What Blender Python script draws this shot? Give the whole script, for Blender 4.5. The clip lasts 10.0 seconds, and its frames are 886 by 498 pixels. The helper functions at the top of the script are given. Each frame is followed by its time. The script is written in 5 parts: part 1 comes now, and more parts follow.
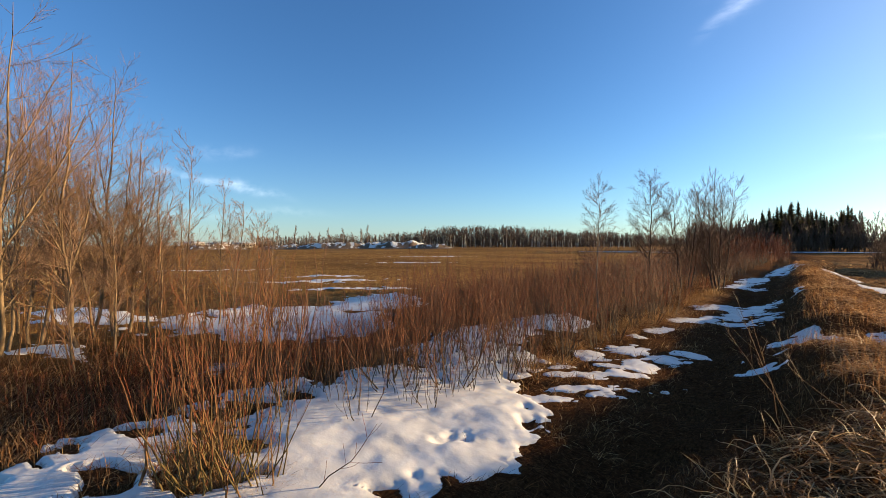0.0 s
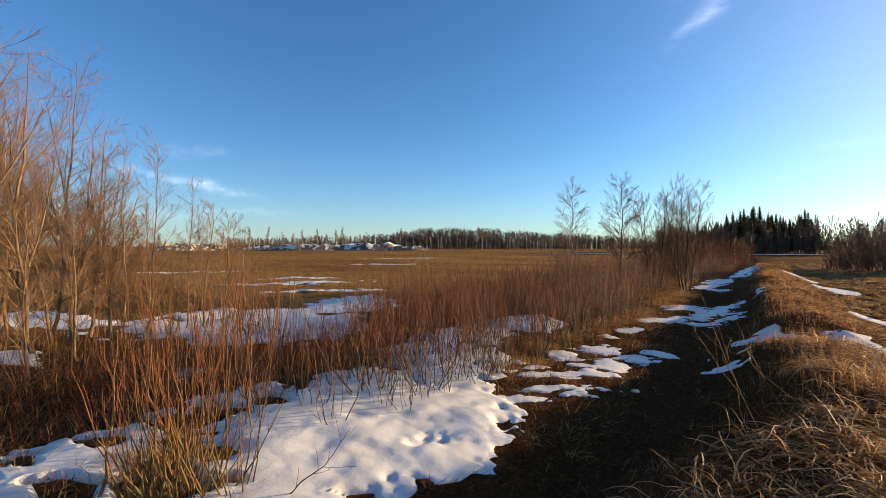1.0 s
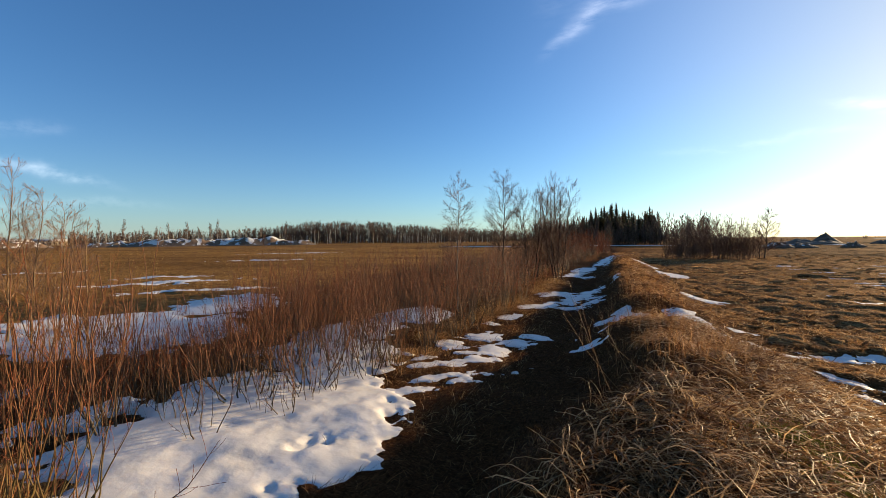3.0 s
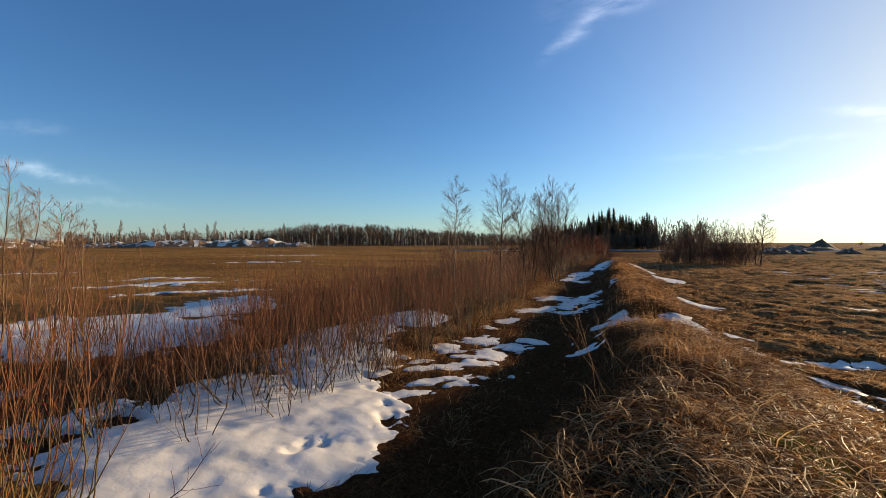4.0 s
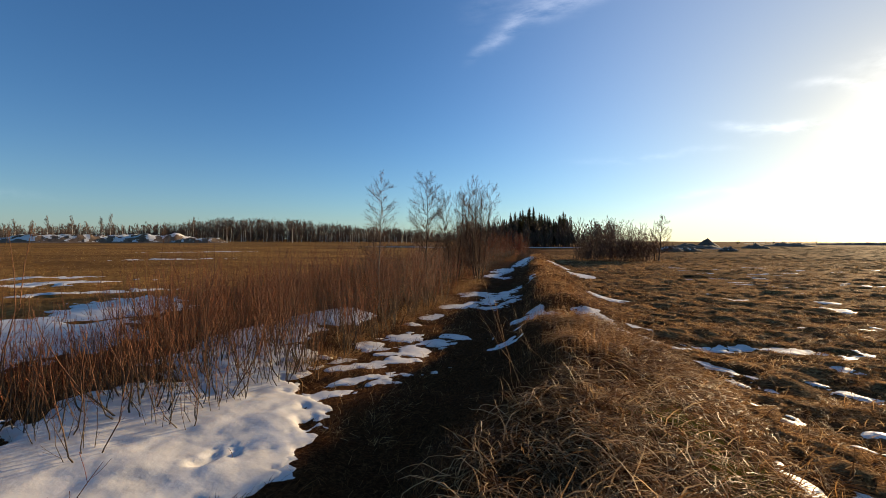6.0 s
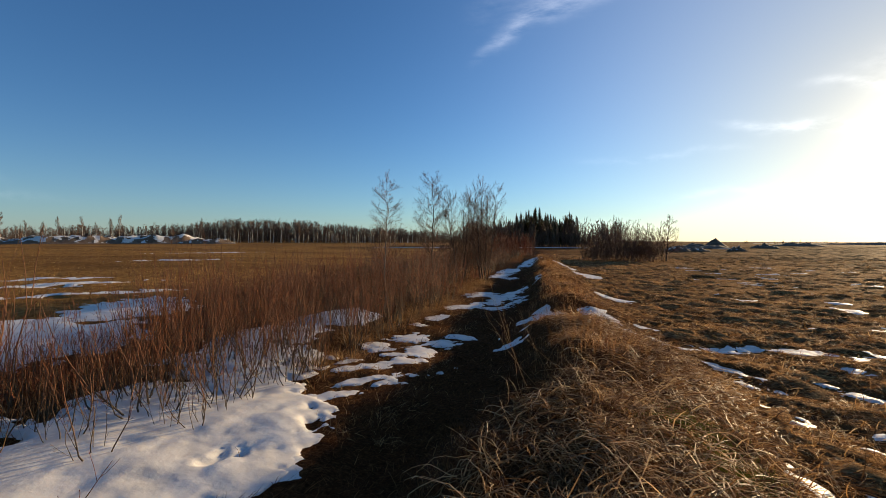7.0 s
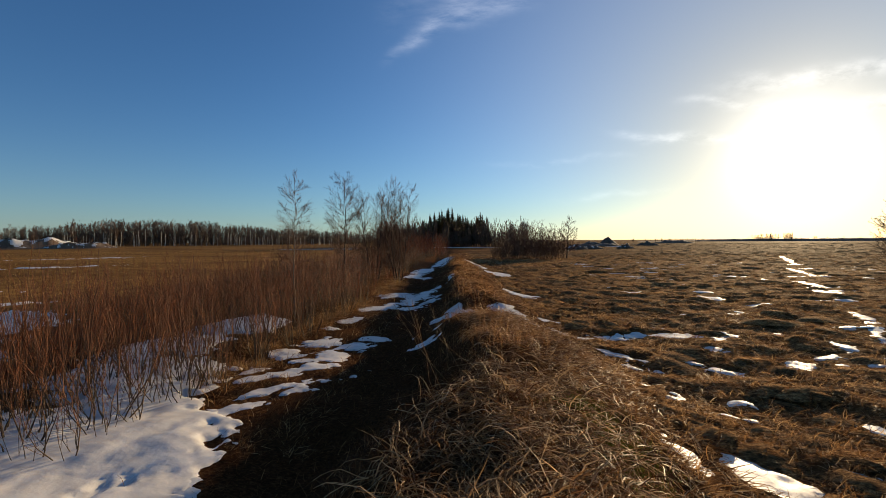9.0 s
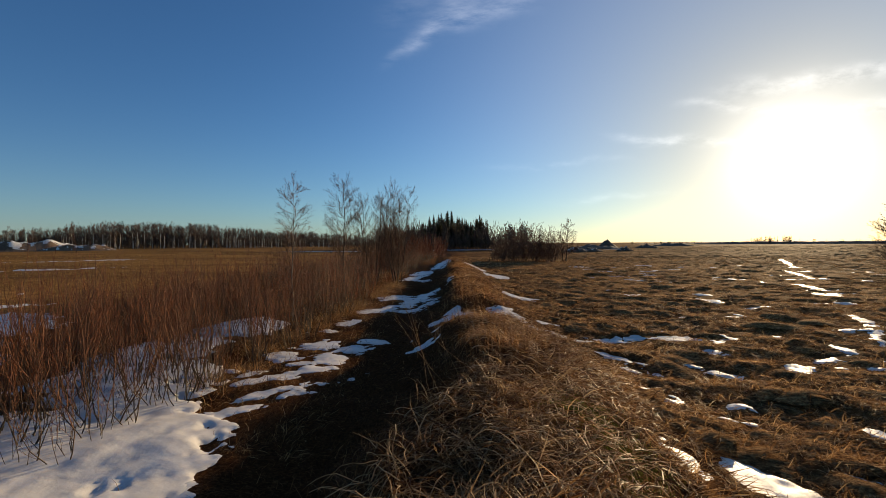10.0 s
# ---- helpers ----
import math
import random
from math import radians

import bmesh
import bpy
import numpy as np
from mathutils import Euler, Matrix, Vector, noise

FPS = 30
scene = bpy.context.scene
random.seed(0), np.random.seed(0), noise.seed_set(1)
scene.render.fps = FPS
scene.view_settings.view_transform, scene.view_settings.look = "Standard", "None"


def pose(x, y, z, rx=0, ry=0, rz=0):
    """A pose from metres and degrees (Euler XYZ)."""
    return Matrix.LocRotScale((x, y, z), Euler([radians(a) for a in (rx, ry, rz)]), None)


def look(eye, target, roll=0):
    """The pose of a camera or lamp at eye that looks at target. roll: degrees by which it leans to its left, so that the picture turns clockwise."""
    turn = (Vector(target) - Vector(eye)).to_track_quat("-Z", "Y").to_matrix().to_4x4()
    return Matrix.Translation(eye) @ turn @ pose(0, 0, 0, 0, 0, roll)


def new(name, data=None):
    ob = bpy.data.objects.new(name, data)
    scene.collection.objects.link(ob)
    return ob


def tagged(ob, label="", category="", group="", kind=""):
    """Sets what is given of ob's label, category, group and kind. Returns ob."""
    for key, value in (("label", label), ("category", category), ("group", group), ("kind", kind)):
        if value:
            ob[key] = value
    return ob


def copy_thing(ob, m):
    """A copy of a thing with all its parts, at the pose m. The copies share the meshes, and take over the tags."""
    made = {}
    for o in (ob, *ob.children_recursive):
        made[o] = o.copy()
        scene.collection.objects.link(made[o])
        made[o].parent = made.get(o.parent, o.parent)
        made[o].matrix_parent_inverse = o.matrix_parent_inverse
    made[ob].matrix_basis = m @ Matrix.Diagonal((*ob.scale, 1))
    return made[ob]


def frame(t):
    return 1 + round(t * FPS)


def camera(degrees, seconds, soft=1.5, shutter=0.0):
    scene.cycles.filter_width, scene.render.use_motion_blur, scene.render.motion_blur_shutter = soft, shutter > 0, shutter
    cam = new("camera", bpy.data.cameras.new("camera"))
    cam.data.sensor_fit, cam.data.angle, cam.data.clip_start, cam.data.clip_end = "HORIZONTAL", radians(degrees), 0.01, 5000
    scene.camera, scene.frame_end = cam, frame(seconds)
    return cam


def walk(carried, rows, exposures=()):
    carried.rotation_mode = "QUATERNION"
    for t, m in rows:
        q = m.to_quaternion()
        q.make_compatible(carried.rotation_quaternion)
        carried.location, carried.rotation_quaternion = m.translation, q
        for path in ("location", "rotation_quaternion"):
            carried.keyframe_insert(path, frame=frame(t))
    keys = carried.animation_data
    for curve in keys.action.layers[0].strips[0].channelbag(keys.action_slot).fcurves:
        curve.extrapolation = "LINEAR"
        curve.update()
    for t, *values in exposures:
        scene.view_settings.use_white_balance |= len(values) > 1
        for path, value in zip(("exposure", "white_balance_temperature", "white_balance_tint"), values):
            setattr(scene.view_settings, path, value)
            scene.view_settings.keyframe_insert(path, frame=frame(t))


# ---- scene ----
cam = camera(91.6, 10.0, soft=0.6)
PATH = [
    (0.0, pose(-0.036, -0.050, 1.662, 89.39, 0.20, 38.57)),
    (0.1, pose(-0.035, -0.050, 1.661, 89.40, 0.07, 37.50)),
    (0.2, pose(-0.035, -0.049, 1.661, 89.42, -0.06, 36.30)),
    (0.3, pose(-0.035, -0.048, 1.660, 89.43, -0.19, 35.50)),
    (0.4, pose(-0.034, -0.047, 1.659, 89.45, -0.32, 35.30)),
    (0.5, pose(-0.034, -0.046, 1.658, 89.47, -0.45, 35.26)),
    (1.0, pose(-0.037, -0.042, 1.657, 89.62, 0.07, 35.38)),
    (1.5, pose(-0.041, -0.038, 1.656, 89.50, 0.05, 35.51)),
    (2.0, pose(-0.044, -0.040, 1.657, 89.33, -0.13, 35.57)),
    (2.5, pose(-0.045, -0.035, 1.654, 89.00, -0.37, 34.77)),
    (2.6, pose(-0.040, -0.023, 1.652, 88.95, -0.20, 33.49)),
    (2.7, pose(-0.036, -0.011, 1.649, 88.89, -0.04, 30.22)),
    (2.8, pose(-0.031, 0.002, 1.647, 88.84, 0.13, 26.09)),
    (2.9, pose(-0.027, 0.014, 1.645, 88.79, 0.30, 22.69)),
    (3.0, pose(-0.022, 0.026, 1.642, 88.73, 0.46, 20.98)),
    (3.1, pose(-0.021, 0.025, 1.643, 88.77, 0.42, 20.70)),
    (3.2, pose(-0.020, 0.024, 1.643, 88.81, 0.37, 20.70)),
    (4.3, pose(-0.009, 0.011, 1.648, 89.27, -0.18, 20.85)),
    (4.4, pose(-0.008, 0.010, 1.648, 89.31, -0.23, 21.07)),
    (4.5, pose(-0.007, 0.008, 1.649, 89.36, -0.28, 21.04)),
    (5.0, pose(-0.010, 0.024, 1.642, 89.18, 0.06, 21.30)),
    (5.5, pose(-0.005, 0.025, 1.646, 89.24, 0.08, 18.84)),
    (5.6, pose(0.000, 0.025, 1.647, 89.15, -0.01, 16.01)),
    (5.7, pose(0.005, 0.026, 1.648, 89.05, -0.10, 13.46)),
    (5.8, pose(0.010, 0.026, 1.649, 88.96, -0.19, 11.80)),
    (5.9, pose(0.015, 0.027, 1.651, 88.86, -0.27, 11.35)),
    (6.0, pose(0.020, 0.027, 1.652, 88.77, -0.36, 10.94)),
    (6.1, pose(0.021, 0.027, 1.652, 88.77, -0.35, 11.24)),
    (6.2, pose(0.021, 0.027, 1.652, 88.78, -0.33, 11.13)),
    (7.3, pose(0.022, 0.027, 1.654, 88.85, -0.16, 11.95)),
    (7.5, pose(0.022, 0.027, 1.654, 88.86, -0.13, 12.04)),
    (8.0, pose(0.037, 0.037, 1.652, 88.60, -0.48, 12.35)),
    (8.1, pose(0.042, 0.035, 1.653, 88.71, -0.38, 11.95)),
    (8.2, pose(0.048, 0.033, 1.653, 88.81, -0.29, 11.13)),
    (8.3, pose(0.053, 0.031, 1.654, 88.91, -0.19, 7.98)),
    (8.4, pose(0.058, 0.029, 1.654, 89.01, -0.09, 4.10)),
    (8.5, pose(0.064, 0.027, 1.655, 89.11, 0.00, 1.28)),
    (8.6, pose(0.062, 0.023, 1.654, 89.07, 0.08, -0.07)),
    (8.7, pose(0.060, 0.019, 1.654, 89.02, 0.15, -0.35)),
    (9.0, pose(0.055, 0.006, 1.654, 88.89, 0.37, 0.37)),
    (9.5, pose(0.063, 0.019, 1.652, 88.66, 0.35, 0.78)),
    (10.0, pose(0.068, 0.019, 1.652, 89.23, 0.32, 0.29)),
]
EXPOSURES = [(0.0, 1.2), (2.5, 1.15), (3.0, 0.98), (4.4, 0.80), (5.4, 0.78), (6.0, 0.65), (8.1, 0.55), (8.5, 0.47), (9.0, 0.33), (10.0, 0.28)]
SKY_AIR, SKY_DUST, SKY_OZONE = 1.0, 0.4, 2.8
SKY_STRENGTH, SKY_TONE = 0.085, (0.63, 0.94, 1.27, 1)
VEIL = (9.0, 1.2, 2.8)        # brightness of the veil: close to, near and wide round the sun
HAZE = 1.25                      # pale haze low over the horizon
SUN_STRENGTH = 5.0
# cirrus wisps: two ends (degrees left of +y, degrees up), width, strength
WISPS = [
    (8.2, 22.0, 0.8, 26.6, 0.014, 1.0),
    (5.5, 24.2, -1.0, 27.4, 0.020, 1.3),
    (2.5, 26.6, -13.0, 29.0, 0.026, 1.9),
    (0.0, 28.2, -9.0, 31.5, 0.030, 1.3),
    (9.0, 26.8, 0.0, 29.6, 0.030, 0.5),
    (74.0, 8.6, 58.5, 5.9, 0.011, 1.9),
    (69.5, 10.5, 61.5, 10.9, 0.014, 0.7),
    (84.0, 2.6, 54.0, 4.2, 0.012, 0.9),
    (-5.0, 9.3, -24.0, 10.2, 0.008, 0.9),
    (-21.0, 12.9, -36.0, 10.2, 0.012, 2.6),
    (-28.0, 15.4, -38.0, 13.8, 0.012, 2.2),
    (-32.0, 16.4, -52.0, 14.6, 0.018, 3.4),
    (-40.0, 12.6, -54.0, 11.6, 0.014, 2.6),
    (-14.0, 5.2, -30.0, 6.0, 0.008, 0.9),
]
walk(cam, PATH, EXPOSURES)

# ---- world and sun ----
SUN_AZ, SUN_EL = 39.0, 8.7      # clockwise from +y, and above the horizon


def from_angles(az, el):
    """Direction from degrees left of +y and degrees up."""
    a, e = radians(az), radians(el)
    return Vector((-math.sin(a) * math.cos(e), math.cos(a) * math.cos(e), math.sin(e)))


SUN_DIR = from_angles(-SUN_AZ, SUN_EL)
world = bpy.data.worlds.new("sky")
scene.world = world
world.use_nodes = True
wt = world.node_tree
wt.nodes.clear()


def wmath(op, a, b=None, c=None):
    n = wt.nodes.new("ShaderNodeMath")
    n.operation = op
    for i, v in enumerate((a, b, c)):
        if v is None:
            continue
        if isinstance(v, (int, float)):
            n.inputs[i].default_value = v
        else:
            wt.links.new(v, n.inputs[i])
    return n.outputs[0]


def wdot(a, vec):
    n = wt.nodes.new("ShaderNodeVectorMath")
    n.operation = "DOT_PRODUCT"
    wt.links.new(a, n.inputs[0])
    n.inputs[1].default_value = vec
    return n.outputs["Value"]


coord = wt.nodes.new("ShaderNodeTexCoord").outputs["Generated"]
sky = wt.nodes.new("ShaderNodeTexSky")
sky.sky_type = "NISHITA"
sky.sun_disc = False
sky.sun_elevation, sky.sun_rotation = radians(SUN_EL), radians(SUN_AZ)
sky.air_density, sky.dust_density, sky.ozone_density = SKY_AIR, SKY_DUST, SKY_OZONE
# bright veil of thin high haze round the sun
cosang = wmath("MAXIMUM", wdot(coord, SUN_DIR), 0.0)
veil_parts = []
for power, bright, tint in ((240.0, VEIL[0], (1.0, 0.96, 0.86, 1)), (60.0, VEIL[1], (1.0, 0.91, 0.70, 1)), (7.0, VEIL[2], (1.0, 0.91, 0.80, 1))):
    n = wt.nodes.new("ShaderNodeMixRGB")
    n.blend_type = "MULTIPLY"
    n.inputs[0].default_value = 1.0
    n.inputs[2].default_value = tint
    wt.links.new(wmath("MULTIPLY", wmath("POWER", cosang, power), bright), n.inputs[1])
    veil_parts.append(n)
# cirrus wisps
warp = wt.nodes.new("ShaderNodeTexNoise")
warp.inputs["Scale"].default_value, warp.inputs["Detail"].default_value = 9.0, 5.0
wt.links.new(coord, warp.inputs["Vector"])
bend = wmath("SUBTRACT", warp.outputs["Fac"], 0.5)
fine = wt.nodes.new("ShaderNodeTexNoise")
fine.inputs["Scale"].default_value, fine.inputs["Detail"].default_value, fine.inputs["Roughness"].default_value = 30.0, 8.0, 0.62
stretch = wt.nodes.new("ShaderNodeMapping")
stretch.inputs["Rotation"].default_value = (0, 0.5, 0.2)
stretch.inputs["Scale"].default_value = (0.35, 1.0, 1.4)
wt.links.new(coord, stretch.inputs["Vector"])
wt.links.new(stretch.outputs["Vector"], fine.inputs["Vector"])
grain = wmath("MULTIPLY", wmath("MAXIMUM", wmath("SUBTRACT", fine.outputs["Fac"], 0.36), 0.0), 3.2)
clouds = None
for az0, el0, az1, el1, width, strength in WISPS:
    p, q = from_angles(az0, el0), from_angles(az1, el1)
    mid = (p + q).normalized()
    along = (q - p).normalized()
    across = mid.cross(along).normalized()
    half = (q - p).length / 2
    a = wmath("DIVIDE", wdot(coord, along), half)
    b = wmath("DIVIDE", wmath("ADD", wdot(coord, across), wmath("MULTIPLY", bend, 0.05)), width)
    aa = wmath("MULTIPLY", a, a)
    rr = wmath("ADD", wmath("MULTIPLY", aa, aa), wmath("MULTIPLY", b, b))
    m = wmath("MULTIPLY", wmath("EXPONENT", wmath("MULTIPLY", rr, -1.6)), strength)
    m = wmath("MULTIPLY", m, wmath("GREATER_THAN", wdot(coord, mid), 0.3))
    clouds = m if clouds is None else wmath("ADD", clouds, m)
clouds = wmath("MULTIPLY", clouds, grain)
cloud_rgb = wt.nodes.new("ShaderNodeMixRGB")
cloud_rgb.blend_type = "MULTIPLY"
cloud_rgb.inputs[0].default_value = 1.0
cloud_rgb.inputs[2].default_value = (1.0, 0.95, 0.9, 1)
wt.links.new(clouds, cloud_rgb.inputs[1])
tone = wt.nodes.new("ShaderNodeMixRGB")
tone.blend_type = "MULTIPLY"
tone.inputs[0].default_value = 1.0
warmth = wt.nodes.new("ShaderNodeMixRGB")
warmth.inputs[1].default_value, warmth.inputs[2].default_value = SKY_TONE, (0.46, 0.43, 0.37, 1)
wt.links.new(wmath("POWER", cosang, 14.0), warmth.inputs[0])
wt.links.new(warmth.outputs[0], tone.inputs[2])
wt.links.new(sky.outputs[0], tone.inputs[1])
up = wt.nodes.new("ShaderNodeSeparateXYZ")
wt.links.new(coord, up.inputs[0])
low = wmath("POWER", wmath("SUBTRACT", 1.0, wmath("MAXIMUM", up.outputs["Z"], 0.0)), 11.0)
haze_rgb = wt.nodes.new("ShaderNodeMixRGB")
haze_rgb.blend_type = "MULTIPLY"
haze_rgb.inputs[0].default_value = 1.0
haze_rgb.inputs[2].default_value = (0.98, 0.98, 1.08, 1)
wt.links.new(wmath("MULTIPLY", wmath("MULTIPLY", low, HAZE), wmath("SUBTRACT", 1.0, wmath("MULTIPLY", wmath("POWER", cosang, 6.0), 0.8))), haze_rgb.inputs[1])
total = tone.outputs[0]
for extra in (*veil_parts, cloud_rgb, haze_rgb):
    add = wt.nodes.new("ShaderNodeMixRGB")
    add.blend_type = "ADD"
    add.inputs[0].default_value = 1.0
    wt.links.new(total, add.inputs[1])
    wt.links.new(extra.outputs[0], add.inputs[2])
    total = add.outputs[0]
back = wt.nodes.new("ShaderNodeBackground")
back.inputs["Strength"].default_value = SKY_STRENGTH
wt.links.new(total, back.inputs["Color"])
wt.links.new(back.outputs[0], wt.nodes.new("ShaderNodeOutputWorld").inputs["Surface"])

lamp = bpy.data.lights.new("sun", "SUN")
lamp.energy, lamp.angle, lamp.color = SUN_STRENGTH, radians(0.6), (1.0, 0.73, 0.42)
sun = new("sun", lamp)
sun.matrix_world = look(SUN_DIR * 300, (0, 0, 0))


# ---- materials ----
class Mat:
    """Small node builder round one principled surface."""

    def __init__(self, name, rough=0.9, spec=0.2):
        self.m = bpy.data.materials.new(name)
        self.m.use_nodes = True
        self.t = self.m.node_tree
        self.b = self.t.nodes["Principled BSDF"]
        self.b.inputs["Roughness"].default_value = rough
        self.b.inputs["Specular IOR Level"].default_value = spec

    def node(self, kind):
        return self.t.nodes.new(kind)

    def link(self, a, b):
        self.t.links.new(a, b)

    def pos(self):
        return self.node("ShaderNodeNewGeometry").outputs["Position"]

    def noise(self, scale, detail=4.0, rough=0.55, vec=None, squash=None):
        n = self.node("ShaderNodeTexNoise")
        n.inputs["Scale"].default_value, n.inputs["Detail"].default_value, n.inputs["Roughness"].default_value = scale, detail, rough
        v = vec or self.pos()
        if squash:
            mp = self.node("ShaderNodeMapping")
            mp.inputs["Scale"].default_value = squash
            self.link(v, mp.inputs["Vector"])
            v = mp.outputs["Vector"]
        self.link(v, n.inputs["Vector"])
        return n.outputs["Fac"]

    def ramp(self, fac, stops):
        n = self.node("ShaderNodeValToRGB")
        while len(n.color_ramp.elements) < len(stops):
            n.color_ramp.elements.new(0.5)
        for e, (p, c) in zip(n.color_ramp.elements, stops):
            e.position, e.color = p, (*c, 1)
        self.link(fac, n.inputs["Fac"])
        return n.outputs["Color"]

    def mix(self, fac, a, b, mode="MIX"):
        n = self.node("ShaderNodeMixRGB")
        n.blend_type = mode
        for i, v in enumerate((fac, a, b)):
            if isinstance(v, (int, float)):
                n.inputs[i].default_value = v
            elif isinstance(v, tuple):
                n.inputs[i].default_value = (*v, 1)
            else:
                self.link(v, n.inputs[i])
        return n.outputs[0]

    def island(self):
        return self.node("ShaderNodeNewGeometry").outputs["Random Per Island"]

    def bump(self, height, strength, dist):
        n = self.node("ShaderNodeBump")
        n.inputs["Strength"].default_value, n.inputs["Distance"].default_value = strength, dist
        self.link(height, n.inputs["Height"])
        self.link(n.outputs["Normal"], self.b.inputs["Normal"])

    def color(self, c):
        if isinstance(c, tuple):
            self.b.inputs["Base Color"].default_value = (*c, 1)
        else:
            self.link(c, self.b.inputs["Base Color"])
        return self

    def sheen(self, weight, tint):
        """The scatter of fine dry fibres at grazing light."""
        self.b.inputs["Sheen Weight"].default_value = weight
        self.b.inputs["Sheen Roughness"].default_value = 0.45
        self.b.inputs["Sheen Tint"].default_value = (*tint, 1)

    def thin(self, amount):
        """Lets some light through thin blades and leaves."""
        tr = self.node("ShaderNodeBsdfTranslucent")
        src = self.b.inputs["Base Color"]
        if src.is_linked:
            self.link(src.links[0].from_socket, tr.inputs["Color"])
        else:
            tr.inputs["Color"].default_value = src.default_value
        mx = self.node("ShaderNodeMixShader")
        mx.inputs[0].default_value = amount
        self.link(self.b.outputs[0], mx.inputs[1])
        self.link(tr.outputs[0], mx.inputs[2])
        self.link(mx.outputs[0], self.t.nodes["Material Output"].inputs["Surface"])
        return self


def make_ground_material():
    k = Mat("earth_and_dead_grass", 0.9, 0.006)
    k.b.inputs["Specular Tint"].default_value = (1.0, 0.72, 0.42, 1)
    patches = k.noise(0.5, 6, 0.6)
    fibre = k.noise(24, 7, 0.72, squash=(1, 2.2, 1))
    streak = k.noise(60, 3, 0.6, squash=(1.0, 0.25, 1))
    c = k.ramp(fibre, [(0.30, (0.018, 0.007, 0.003)), (0.50, (0.072, 0.030, 0.012)), (0.72, (0.22, 0.115, 0.046))])
    d = k.ramp(streak, [(0.35, (0.032, 0.013, 0.005)), (0.7, (0.18, 0.088, 0.034))])
    c = k.mix(k.ramp(patches, [(0.40, (0, 0, 0)), (0.62, (1, 1, 1))]), c, d)
    # yellow stubble on the field beyond the ditch
    sep = k.node("ShaderNodeSeparateXYZ")
    k.link(k.pos(), sep.inputs[0])
    half = k.node("ShaderNodeMapRange")
    half.inputs["From Min"].default_value, half.inputs["From Max"].default_value = -7.0, -11.0
    k.link(sep.outputs["X"], half.inputs["Value"])
    wide = k.noise(0.045, 5, 0.6, squash=(1, 2.5, 1))
    tufts = k.noise(3.2, 6, 0.7)
    stub = k.ramp(tufts, [(0.32, (0.12, 0.055, 0.017)), (0.52, (0.33, 0.172, 0.052)), (0.72, (0.52, 0.31, 0.105))])
    stub = k.mix(k.ramp(wide, [(0.42, (0, 0, 0)), (0.6, (0.7, 0.7, 0.7))]), stub, (0.11, 0.056, 0.021))
    c = k.mix(half.outputs[0], c, stub)
    far = k.node("ShaderNodeMapRange")
    far.inputs["From Min"].default_value, far.inputs["From Max"].default_value = 2.0, 4.5
    k.link(sep.outputs["X"], far.inputs["Value"])
    mats = k.ramp(k.noise(4.2, 8, 0.72, squash=(1, 1.7, 1)), [(0.36, (0.080, 0.034, 0.012)), (0.50, (0.31, 0.152, 0.053)), (0.66, (0.62, 0.37, 0.150))])
    mats = k.mix(k.ramp(wide, [(0.40, (0, 0, 0)), (0.56, (0.75, 0.75, 0.75))]), mats, (0.085, 0.040, 0.015))
    c = k.mix(far.outputs[0], c, mats)
    k.color(c)
    k.bump(k.noise(14, 9, 0.75), 0.9, 0.06)
    return k.m


def make_snow_material():
    k = Mat("old_snow", 0.55, 0.35)
    dirt = k.noise(3.0, 6, 0.6)
    specks = k.noise(70, 3, 0.6)
    c = k.ramp(dirt, [(0.30, (0.56, 0.54, 0.495)), (0.6, (0.74, 0.71, 0.645))])
    c = k.mix(k.ramp(specks, [(0.70, (0, 0, 0)), (0.80, (0.55, 0.55, 0.55))]), c, (0.30, 0.24, 0.17))
    k.color(c)
    k.b.inputs["Subsurface Weight"].default_value = 0.12
    k.b.inputs["Subsurface Radius"].default_value = (0.03, 0.04, 0.05)
    k.bump(k.noise(13, 5, 0.6), 0.22, 0.02)
    return k.m


def make_fibre_material(name, dark, mid, light, rough=0.5, through_light=0.45, patch=None, spec=0.12):
    k = Mat(name, rough, spec)
    c = k.ramp(k.island(), [(0.0, dark), (0.6, mid), (1.0, light)])
    tone = k.ramp(k.noise(1.1, 4), [(0.3, (0.55, 0.52, 0.5)), (0.7, (1.15, 1.12, 1.05))])
    c = k.mix(1.0, c, tone, "MULTIPLY")
    if patch:
        c = k.mix(k.ramp(k.noise(1.6, 3), [(0.55, (0, 0, 0)), (0.68, (0.7, 0.7, 0.7))]), c, patch)
    k.color(c)
    if through_light:
        k.thin(through_light)
    return k.m


def make_bark(name, dark, light, scale=30.0, low=None, split=0.6, rough=0.75):
    """Bark that may turn to another colour near the ground."""
    k = Mat(name, rough, 0.25)
    c = k.ramp(k.noise(scale, 5, 0.65, squash=(1, 1, 0.35)), [(0.3, dark), (0.7, light)])
    var = k.ramp(k.island(), [(0.0, (0.62, 0.62, 0.62)), (1.0, (1.25, 1.2, 1.15))])
    c = k.mix(1.0, c, var, "MULTIPLY")
    if low:
        sep = k.node("ShaderNodeSeparateXYZ")
        k.link(k.node("ShaderNodeTexCoord").outputs["Object"], sep.inputs[0])
        f = k.ramp(sep.outputs["Z"], [(split * 0.35, (1, 1, 1)), (split, (0, 0, 0))])
        c = k.mix(f, c, low)
    k.color(c)
    k.bump(k.noise(scale * 3, 4), 0.4, 0.004)
    return k.m


